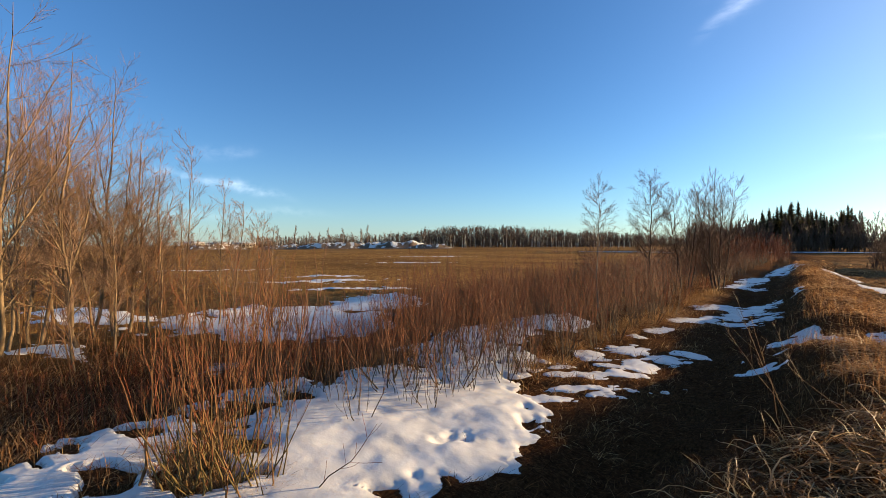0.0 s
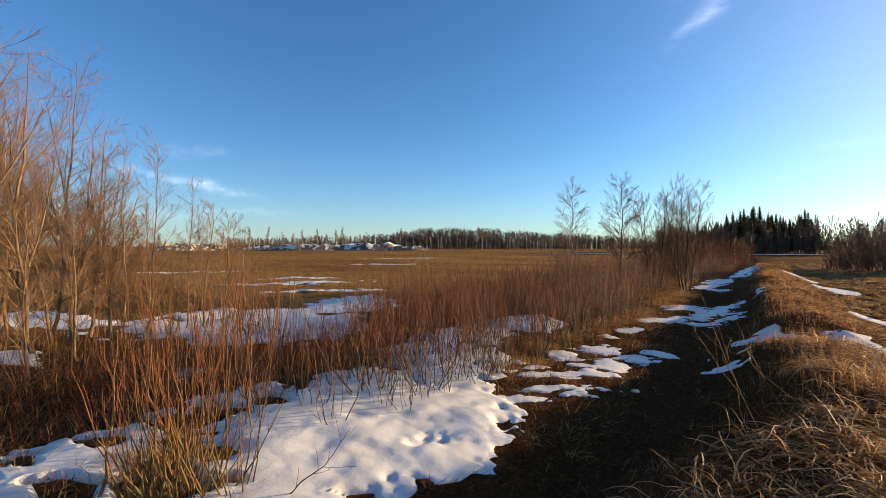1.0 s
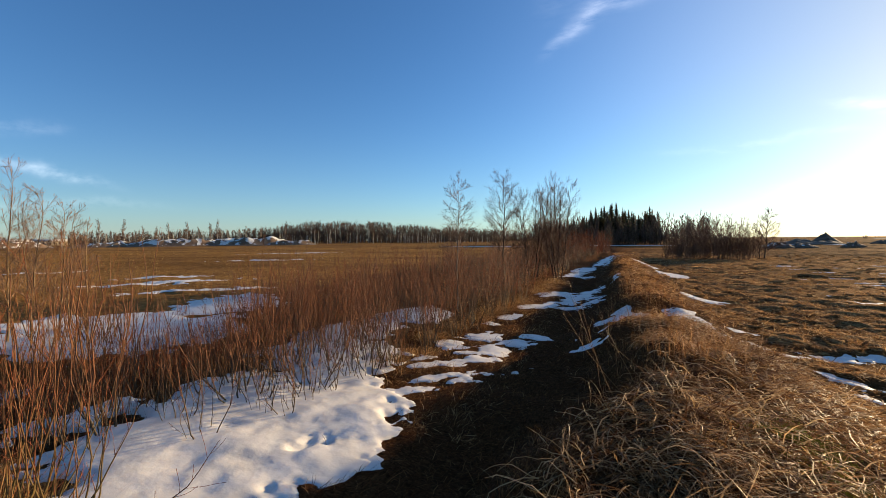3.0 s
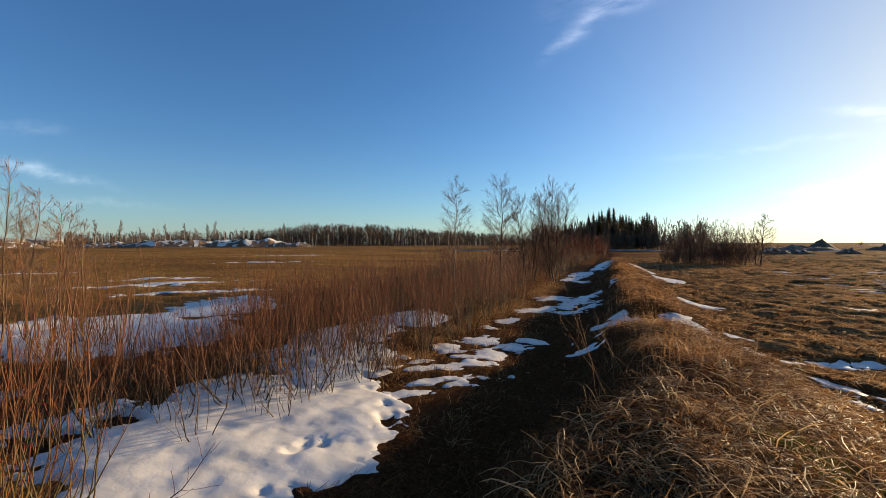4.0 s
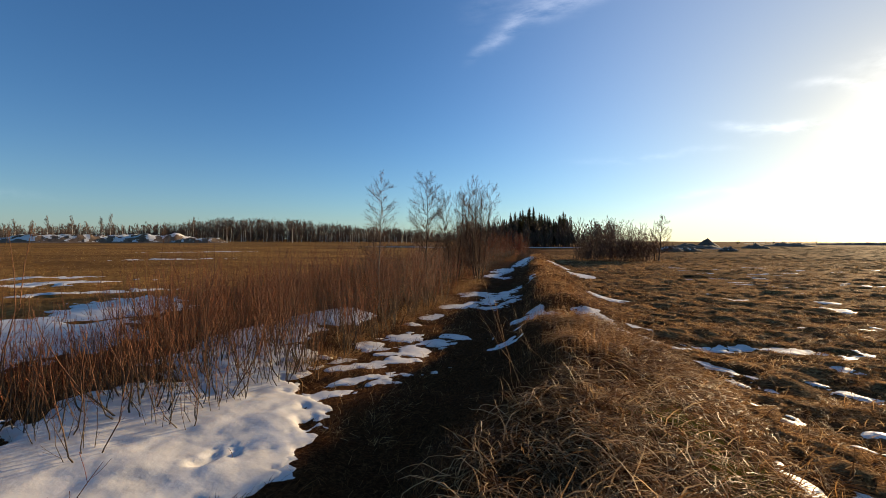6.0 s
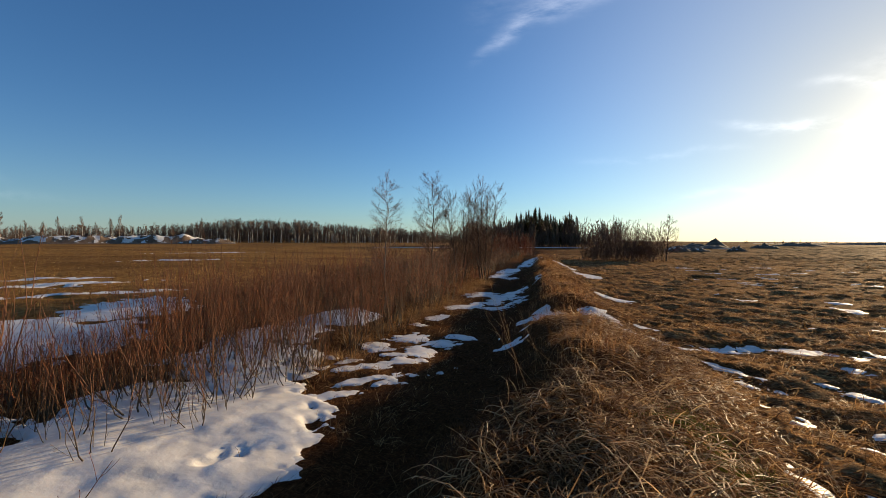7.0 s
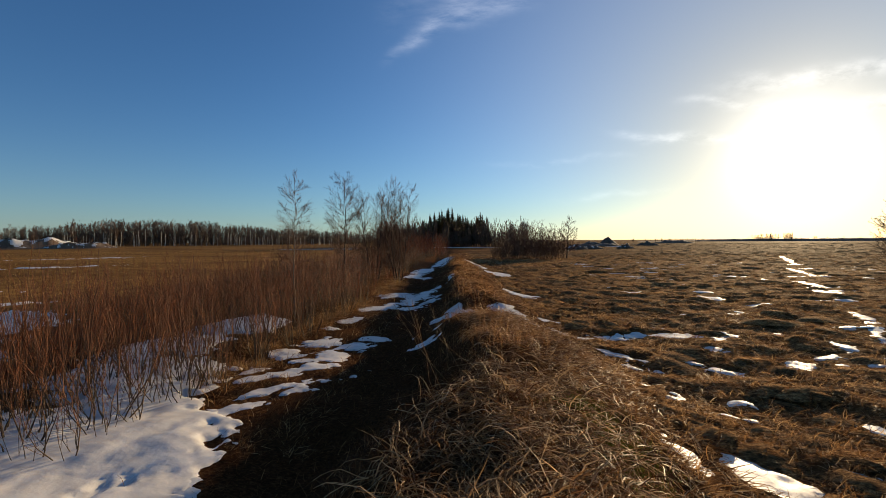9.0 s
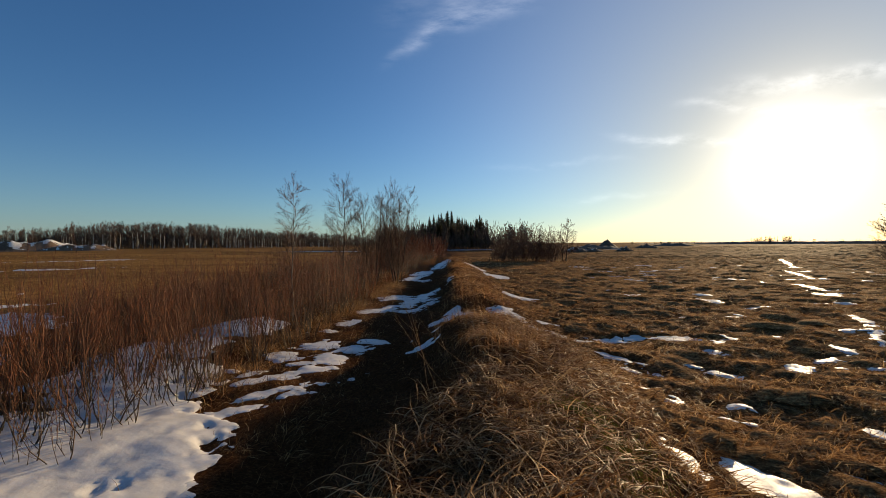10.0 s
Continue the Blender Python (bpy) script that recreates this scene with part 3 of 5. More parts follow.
def bank_line(y):
    return 0.58 - 0.50 * sstep(4.8, 2.3, y) + 0.12 * (vnoise(y * 0.5, y * 0 + 7) - 0.5) * 2 + 0.012 * np.clip(y - 8, 0, 40)


def terrain(x, y, snow=None):
    x, y = np.asarray(x, float), np.asarray(y, float)
    c = bank_line(y)
    dx = x - c
    w = np.where(dx < 0, 0.62, 1.12 + 0.25 * sstep(4.5, 2.8, y))
    z = crest_height(y) * np.exp(-np.abs(dx / w) ** 2.6)
    z = z + (fbm(x * 2.0 + 8, y * 2.0, 3) - 0.5) * 0.22 * np.exp(-np.abs(dx / 1.1) ** 4) * (1 - sstep(20, 40, y)) * (1 - 0.6 * sstep(-0.1, 0.1, snow) if snow is not None else 1)
    near = 1 - sstep(60, 160, np.hypot(x, y))
    # trodden track, ditch, field edges
    z = z - 0.10 * np.exp(-((x + 0.9) / 0.5) ** 2) * near
    dip = x + 6.5 + 0.4 * (fbm(y * 0.3, y * 0, 2) - 0.5)
    z = z - 0.13 * np.exp(-(dip / np.where(dip > 0, 1.7, 0.9)) ** 2) * near * (1 - sstep(14, 26, y))
    z = z + 0.03 * np.exp(-((x + 3.6) / 1.1) ** 2) * near
    z = z - 0.08 * sstep(1.5, 3.5, x) * near
    # tussocks
    right = sstep(1.6, 2.6, x) * near
    left = sstep(-6.5, -8, x) * near
    tus = np.clip(fbm(x * 1.2, y * 1.5, 3) - 0.42, 0, 1) * 0.12 + np.clip(fbm(x * 3.6 + 0.6 * y, y * 4.2, 4) - 0.42, -0.1, 0.3) * 0.17 - 0.01
    tus = tus * (1 - 0.45 * sstep(8, 34, np.hypot(x, y)))
    z = z + right * (tus - 0.02)
    z = z + left * (fbm(x * 1.3 + 9, y * 1.3, 3) - 0.5) * 0.14
    rough = (fbm(x * 1.6 + 4, y * 1.6, 4) - 0.5) * 0.15 + (fbm(x * 9, y * 9, 2) - 0.5) * 0.035
    if snow is not None:
        rough = rough * (1 - 0.94 * sstep(-0.15, 0.20, snow))
        z = z - right * (tus - 0.02) * 0.6 * sstep(-0.1, 0.1, snow)
    return z + rough * near


def axis(lo, hi, fine0, fine1, step, growth):
    mid = list(np.arange(fine0, fine1, step))
    s, v, up = step, mid[-1], []
    while v < hi:
        s *= growth
        v += s
        up.append(v)
    s, v, down = step, mid[0], []
    while v > lo:
        s *= growth
        v -= s
        down.append(v)
    return np.array(down[::-1] + mid + up)


def grid_faces(nx, ny):
    a = np.arange(nx * ny).reshape(nx, ny)
    return np.stack([a[:-1, :-1], a[1:, :-1], a[1:, 1:], a[:-1, 1:]], -1).reshape(-1, 4)


def build_ground():
    xs = axis(-2600, 2600, -2.6, 3.6, 0.045, 1.043)
    ys = axis(-2600, 2600, 1.2, 6.5, 0.045, 1.028)
    ys = ys[(ys > 0) | (np.arange(len(ys)) % 3 == 0)]
    gx, gy = np.meshgrid(xs, ys, indexing="ij")
    gz = terrain(gx, gy, snow_at(gx, gy))
    ob = link_mesh("ground", np.stack([gx, gy, gz], -1).reshape(-1, 3), grid_faces(len(xs), len(ys)), material=GROUND)
    tagged(ob, "brown winter ground with matted dead grass and a trodden track", "ground", kind="structure")


def build_snow():
    for name, ell, (x0, x1, y0, y1), step, depth, rag, label in SNOW_AREAS:
        xs, ys = np.arange(x0, x1 + step, step), np.arange(y0, y1 + step, step)
        gx, gy = np.meshgrid(xs, ys, indexing="ij")
        s = ragged(gx, gy, ell, rag)
        z = terrain(gx, gy, snow_at(gx, gy))
        body = sstep(0, 0.40, s) if name != "snow_bank" else sstep(-0.15, 0.5, cover(gx, gy, ell)) * sstep(0, 0.16, s)
        up = body * depth + (0.024 if depth > 0.05 else 0.017) * sstep(-1.3 * step, 1.3 * step + 0.03, s) - 0.010 - 0.03 * sstep(0, -1.5 * step, s)
        if name == "snow_bank":
            # softly hollowed by old footprints and melt
            up = up + (fbm(gx * 1.0, gy * 1.0, 2) - 0.5) * 0.05 * sstep(0.05, 0.8, s) + (fbm(gx * 3.2 + gy, gy * 3.2, 4) - 0.5) * 0.034 * sstep(0.0, 0.25, s)
            for k in range(11):
                fx, fy = -2.3 - 0.7 * TABLE[k, 1] + 0.03 * k * TABLE[k, 4], 1.7 + 0.24 * k + 0.3 * TABLE[k, 2]
                a = radians(60 + 50 * TABLE[k, 3])
                u = ((gx - fx) * math.cos(a) + (gy - fy) * math.sin(a)) / 0.15
                v = (-(gx - fx) * math.sin(a) + (gy - fy) * math.cos(a)) / 0.07
                up = up - 0.010 * np.exp(-(u * u + v * v))
            # deeper hollows where boots sank in
            for fx, fy, ru, rv, turn, deep in HOLLOWS:
                a = radians(turn)
                u = ((gx - fx) * math.cos(a) + (gy - fy) * math.sin(a)) / ru
                v = (-(gx - fx) * math.sin(a) + (gy - fy) * math.cos(a)) / rv
                up = up - 0.7 * deep * np.exp(-1.2 * (u * u + v * v)) * sstep(0.12, 0.4, s)
        z = z + up
        f = grid_faces(len(xs), len(ys))
        keep = (s.ravel()[f] > -0.2 * step).any(1)
        f = f[keep]
        used, inv = np.unique(f.ravel(), return_inverse=True)
        v = np.stack([gx, gy, z], -1).reshape(-1, 3)[used]
        tagged(link_mesh(name, v, inv.reshape(-1, 4), material=SNOW), label, "snow", kind="stuff")


build_ground()
build_snow()


def ground_z(x, y):
    x, y = np.atleast_1d(np.asarray(x, float)), np.atleast_1d(np.asarray(y, float))
    return terrain(x, y, snow_at(x, y))


# ---- bushes and trees ----
def make_shrub(name, r, stems, height, spreadr, lean, material, twig_material, side=5, radius=0.006, apart=True, bow=0.7):
    """A clump of shoots that fan out and bend upright, with side twigs; each shoot a part where it can be told apart."""
    base = np.zeros((stems, 3))
    a, d = r.uniform(0, 2 * np.pi, stems), spreadr * np.sqrt(r.random(stems))
    base[:, 0], base[:, 1] = d * np.cos(a), d * np.sin(a)
    base[:, 2] = -0.06
    h = height * r.uniform(0.45, 1.08, stems)
    p = stalks(base, h, np.abs(r.normal(lean, lean * 0.8, stems)) + 10 * d / spreadr, a + r.normal(0, 0.9, stems), 6, r, bow=bow, wob=0.024)
    rad = (radius * r.uniform(0.55, 1.25, stems))[:, None] * np.linspace(1.0, 0.22, 6)
    holder = new(name)
    if apart:
        for k in range(stems):
            link_mesh("stem", *tubes(p[k:k + 1], rad[k:k + 1], 4), material=material, parent=holder)
    else:
        tagged(link_mesh("shoot_mass", *tubes(p, rad, 3), material=material, parent=holder), kind="stuff")
    t1, r1, l1 = spread(p, rad, h, side, 0.22, 0.96, 30, 0.30, 0.5, 0.10, 4, r, 0.55, 0.0018)
    t2, r2, _ = spread(t1, r1, l1, 2 if apart else 1, 0.3, 0.9, 32, 0.45, 0.4, 0.10, 3, r, 0.6, 0.0014)
    tagged(link_mesh("twig_spray", *joined([tubes(t1, r1, 3), tubes(t2, r2, 3)]), material=twig_material, parent=holder), kind="stuff")
    return holder


def make_tree(name, r, height, trunk_radius, trunks, limbs, material, twig_material, limb_angle=42, up=0.5, start=0.22, twigs=9, fine=3, ratio=0.36, lean=4, least=0.002, fork=0.0):
    """A bare tree: each trunk, each limb and a crown of crooked upturned twigs as parts."""
    holder = new(name)
    ps, rs, ls = [], [], []
    for k in range(trunks):
        base = np.array([[0.16 * math.cos(k * 2.4) * (trunks > 1), 0.16 * math.sin(k * 2.4) * (trunks > 1), -0.1]])
        h = np.array([height * (1.0 if k == 0 else r.uniform(0.72, 0.98))])
        p = stalks(base, h, np.array([lean * r.uniform(0.3, 1.4) * (1.6 if trunks > 1 else 1)]), np.array([k * 2.4 + r.uniform(-0.4, 0.4)]), 12, r, wob=0.006)
        rad = trunk_radius * (1.0 if k == 0 else r.uniform(0.6, 0.9)) * np.linspace(1, 0.08, 12)[None] ** 0.9
        rad[:, 0] *= 1.25
        link_mesh("trunk", *tubes(p, rad, 8), material=material, parent=holder)
        ps.append(p), rs.append(rad), ls.append(h)
    p, rad, ln = np.concatenate(ps), np.concatenate(rs), np.concatenate(ls)
    l1, lr1, ll1 = spread(p, rad, ln, limbs, start, 0.97, limb_angle, ratio, up, 0.05, 7, r, 0.45, least * 1.5)
    if fork:
        # a few strong forks that grow up beside the trunk
        f1, fr1, fl1 = spread(p, rad, ln, 3, 0.22, 0.6, 27, fork, up * 1.3, 0.05, 7, r, 0.72, least * 2)
        g1, gr1, gl1 = spread(f1, fr1, fl1, 9, 0.2, 0.97, limb_angle, 0.40, up, 0.06, 7, r, 0.5, least * 1.5)
        l1, lr1, ll1 = np.concatenate([l1, f1, g1]), np.concatenate([lr1, fr1, gr1]), np.concatenate([ll1, fl1, gl1])
    for k in range(len(l1)):
        link_mesh("limb", *tubes(l1[k:k + 1], lr1[k:k + 1], 4), material=material if fork and lr1[k, 0] > least * 2.5 else twig_material, parent=holder)
    l2, lr2, ll2 = spread(l1, lr1, ll1, twigs, 0.10, 0.96, 34, 0.60, up, 0.05, 5, r, 0.6, least)
    keep = r.random(len(l2)) < np.clip(np.repeat(ll1, twigs) / (0.50 * ll1.max()), 0.20, 1.0)
    keep &= ll2 > 0.022 * height
    l2, lr2, ll2 = l2[keep], lr2[keep], ll2[keep]
    l3, lr3, ll3 = spread(l2, lr2, ll2, fine, 0.10, 0.90, 28, 0.66, up, 0.04, 3, r, 0.7, least * 0.75)
    l3, lr3 = l3[ll3 > 0.018 * height], lr3[ll3 > 0.018 * height]
    tagged(link_mesh("crown", *joined([tubes(l2, lr2, 3), tubes(l3, lr3, 3)]), material=twig_material, parent=holder), kind="stuff")
    return holder


def stand(ob, x, y, turn=0.0, size=1.0, tilt=0.0, sink=0.0):
    ob.matrix_basis = pose(x, y, float(ground_z(x, y)[0]) - sink, tilt, 0, turn) @ Matrix.Scale(size, 4)
    return ob


def copy_at(ob, x, y, turn, size, tall=1.0):
    """A copy that stands on the ground at x, y."""
    c = copy_thing(ob, Matrix.Identity(4))
    c.matrix_basis = pose(x, y, float(ground_z(x, y)[0]), 0, 0, turn) @ Matrix.Diagonal((size, size, size * tall, 1))
    return c


def plant_group(makers, spots, label, category, group, r, lo=0.8, hi=1.15):
    first = [True] * len(makers)
    for x, y, s in spots:
        k = int(r.integers(len(makers)))
        if first[k]:
            ob = makers[k]
            ob.matrix_basis = pose(x, y, float(ground_z(x, y)[0]), 0, 0, 0) @ Matrix.Scale(s, 4)
            tagged(ob, label, category, group)
            first[k] = False
        else:
            copy_at(makers[k], x, y, float(r.uniform(0, 360)), s, float(r.uniform(lo, hi)))
    for ob, unused in zip(makers, first):
        if unused:
            for c in (*ob.children_recursive, ob):
                bpy.data.objects.remove(c)


def join_copies(name, kinds, spots, label, category, r):
    """Turned and scaled copies of some plants, joined into one growth; the patterns are removed."""
    layers = {}
    for ob in kinds:
        for c in ob.children:
            n = len(c.data.vertices)
            co = np.empty(n * 3, np.float32)
            c.data.vertices.foreach_get("co", co)
            idx = np.empty(len(c.data.loops), np.int32)
            c.data.loops.foreach_get("vertex_index", idx)
            layers.setdefault(ob.name, []).append((co.reshape(-1, 3), idx.reshape(-1, 4), c.data.materials[0]))
    out = {}
    for x, y, size in spots:
        ob = kinds[int(r.integers(len(kinds)))]
        a, tall = r.uniform(0, 2 * np.pi), r.uniform(0.8, 1.15)
        turn = np.array([[math.cos(a), -math.sin(a), 0], [math.sin(a), math.cos(a), 0], [0, 0, tall]]) * size
        base = np.array([x, y, float(ground_z(x, y)[0])])
        for co, quads, mat in layers[ob.name]:
            out.setdefault(mat.name, [mat, []])[1].append((co @ turn.T + base, quads))
    for ob in kinds:
        for c in list(ob.children):
            bpy.data.objects.remove(c)
        bpy.data.objects.remove(ob)
    for mat, items in out.values():
        tagged(link_mesh(name, *joined(items), material=mat), label, category, kind="stuff")


def scattered(r, tries, most, gap, place):
    """Spots (x, y) that keep a distance from one another."""
    out = []
    for _ in range(tries):
        q = place()
        if q is None or any((q[0] - a) ** 2 + (q[1] - b) ** 2 < gap(q) ** 2 for a, b, _ in out):
            continue
        out.append((q[0], q[1], float(r.uniform(0.75, 1.12))))
        if len(out) >= most:
            break
    return out


def build_thicket():
    r = np.random.default_rng(11)

    def edge(y):
        return -3.05 + 0.38 * min(y - 3.6, 2.4) + 0.05 * max(min(y - 6, 6), 0) - 0.35 * float(fbm(y * 0.6, y * 0.0 + 1, 2)) + 0.02 * max(y - 12, 0)

    def near_spot():
        y = 3.2 + 8.0 * r.random() ** 1.3
        x = -1.9 - 5.0 * r.random()
        if x > edge(y) or x < -3.5 - 0.92 * max(y - 3.1, 0) or x < -7.0:
            return None
        return x, y

    kinds = [make_shrub("willow_shrub", r, 10, 1.36, 0.12, 12, WILLOW_GREY if i % 3 else WILLOW, WILLOW_GREY if i % 2 else WILLOW, side=5, radius=0.0078) for i in range(6)]
    spots = scattered(r, 8000, 128, lambda q: 0.24 + 0.014 * q[1], near_spot)
    plant_group(kinds, spots, "reddish-brown leafless willow shoots growing through old snow", "shrub", "willow thicket beside the track", r)

    def far_spot():
        y = 10 + 48 * r.random() ** 1.6
        x = -1.8 - 7.0 * r.random() + 0.02 * (y - 12)
        return None if x > edge(y) - 0.15 or x < -3.6 - 0.92 * (y - 3.4) else (x, y)

    thin = [make_shrub("willow_shrub", r, 6, 1.15, 0.09, 13, WILLOW_GREY, WILLOW, side=5, radius=0.0062) for _ in range(4)]
    spots = scattered(r, 3000, 28, lambda q: 0.28, lambda: (-3.05 - 2.3 * r.random() ** 0.8, 1.5 + 2.6 * r.random()))
    spots += [(-2.7, 3.15, 0.75), (-3.0, 3.1, 0.8), (-2.8, 3.55, 0.85), (-2.72, 3.85, 0.7), (-2.95, 4.3, 0.9), (-2.78, 4.3, 0.8), (-2.66, 4.35, 0.85), (-2.63, 5.0, 0.9), (-2.43, 4.75, 0.6), (-3.1, 3.6, 0.9)]
    spots = [q for q in spots if (q[0] + 3.35) ** 2 + (q[1] - 1.4) ** 2 > 0.5 and (q[1] > 3.05 or q[0] < -2.5 - 0.28 * q[1] + 0.25)]
    plant_group(thin, spots, "thin leafless willow shoots standing in the snow", "shrub", "willow thicket beside the track", r)
    tall = [make_shrub("willow_shrub", r, 4, 2.25, 0.10, 4, WILLOW_GREY, WILLOW, side=2, radius=0.0095) for _ in range(2)]
    spots = [(-4.3, 4.45, 1.0), (-3.8, 4.55, 0.97), (-4.25, 2.0, 1.0), (-3.95, 2.35, 0.92), (-4.6, 2.7, 1.0), (-5.0, 3.3, 0.95)]
    plant_group(tall, spots, "few very tall thin willow shoots", "shrub", "willow thicket beside the track", r)

    far = [make_shrub("willow_shrub", r, 22, 1.45, 0.42, 8, RED_TWIG if i % 2 else WILLOW_GREY, WILLOW if i < 3 else TWIG, side=5, radius=0.007, apart=False) for i in range(5)]
    spots = scattered(r, 8000, 200, lambda q: 0.4, far_spot)
    join_copies("willow_thicket", far, spots, "dense russet leafless willow thicket along the track", "shrubs", r)


def build_red_strip():
    """Low red-brown growth along the ditch, and thin saplings in it."""
    r = np.random.default_rng(12)
    kinds = [make_shrub("dogwood_shrub", r, 22, 0.36, 0.40, 16, RED_TWIG, RED_TWIG, side=4, radius=0.0045, apart=False) for _ in range(3)]
    spots = scattered(r, 6000, 130, lambda q: 0.27, lambda: (-5.1 - 2.2 * r.random(), 0.9 + 8.0 * r.random()))
    plant_group(kinds, spots, "low tangled red-brown twigs along the ditch", "shrub", "red shrubs in the ditch", r)
    kinds = [make_shrub("willow_shrub", r, 8, 1.75, 0.24, 8, OCHRE_STEM, WILLOW, side=6, radius=0.009) for _ in range(4)]
    spots = [(-6.0 - 3.0 * r.random(), 0.8 + 4.0 * r.random() ** 0.9, r.uniform(0.65, 1.12)) for _ in range(22)]
    spots += [(-4.1 - 0.9 * r.random(), 1.9 + 2.4 * r.random(), r.uniform(0.4, 0.7)) for _ in range(7)]
    plant_group(kinds, spots, "tall slender orange-brown willow shoots by the ditch", "shrub", "willow saplings by the ditch", r)


def build_front_willow():
    """The clump close to the camera, shoot by shoot."""
    r = np.random.default_rng(5)
    x0, y0 = -3.08, 1.22
    holder = new("willow_clump")
    holder.location = (x0, y0, float(ground_z(x0, y0)[0]))
    tagged(holder, "yellow-green willow clump with reddish tips in straw and snow", "shrub")
    hearts = ((0.0, 0.0, 0.11, 26), (0.20, 0.06, 0.09, 13), (0.36, 0.20, 0.08, 11), (-0.10, -0.16, 0.08, 8), (-0.12, 0.24, 0.09, 8))
    n = sum(q[3] for q in hearts)
    a, d = r.uniform(0, 2 * np.pi, n), np.sqrt(r.random(n))
    base = np.concatenate([np.stack([hx + hr * (d * np.cos(a))[i:i + m], hy + hr * (d * np.sin(a))[i:i + m], np.full(m, -0.05)], 1)
                           for (hx, hy, hr, m), i in zip(hearts, (0, 26, 39, 50, 58))])
    h = r.uniform(0.75, 1.5, n)
    h[:4] = (1.7, 1.62, 1.55, 1.75)
    p = stalks(base, h, np.abs(r.normal(17, 12, n)) + 12 * d, a + r.normal(0, 0.5, n), 10, r, bow=0.9, wob=0.010)
    rad = r.uniform(0.0042, 0.0092, n)[:, None] * np.linspace(1, 0.16, 10)
    for k in range(n):
        stem = link_mesh("stem", *tubes(p[k:k + 1], rad[k:k + 1], 6), material=FRONT_STEM if k % 4 else OCHRE_STEM, parent=holder)
        t1, r1, l1 = spread(p[k:k + 1], rad[k:k + 1], h[k:k + 1], 5, 0.35, 0.96, 28, 0.26, 0.4, 0.09, 5, r, 0.5, 0.0014)
        tagged(link_mesh("twig_spray", *tubes(t1, r1, 3), material=RED_TWIG, parent=stem), kind="stuff")
    # a bare branch leaning out low over the snow, and a crooked thicker stem on the other side
    low = stalks(np.array([[0.56, 0.36, -0.03], [-0.16, -0.38, -0.05]]), np.array([0.85, 1.15]), np.array([50.0, 17.0]), np.array([0.45, 2.75]), 9, r, wob=0.018)
    lr = np.array([[0.006], [0.013]]) * np.linspace(1, 0.2, 9)
    t1, r1, l1 = spread(low, lr, np.array([0.85, 1.15]), 7, 0.3, 0.95, 40, 0.34, 0.3, 0.1, 5, r, 0.5, 0.0016)
    for k in range(2):
        link_mesh("branch", *tubes(low[k:k + 1], lr[k:k + 1], 6), material=(WILLOW, OCHRE_STEM)[k], parent=holder)
    tagged(link_mesh("twig_spray", *tubes(t1, r1, 3), material=RED_TWIG, parent=holder), kind="stuff")


FRONT_STEM = make_bark("yellow_green_willow_bark", (0.075, 0.031, 0.012), (0.21, 0.092, 0.032), 30, low=(0.115, 0.076, 0.022), split=0.85)


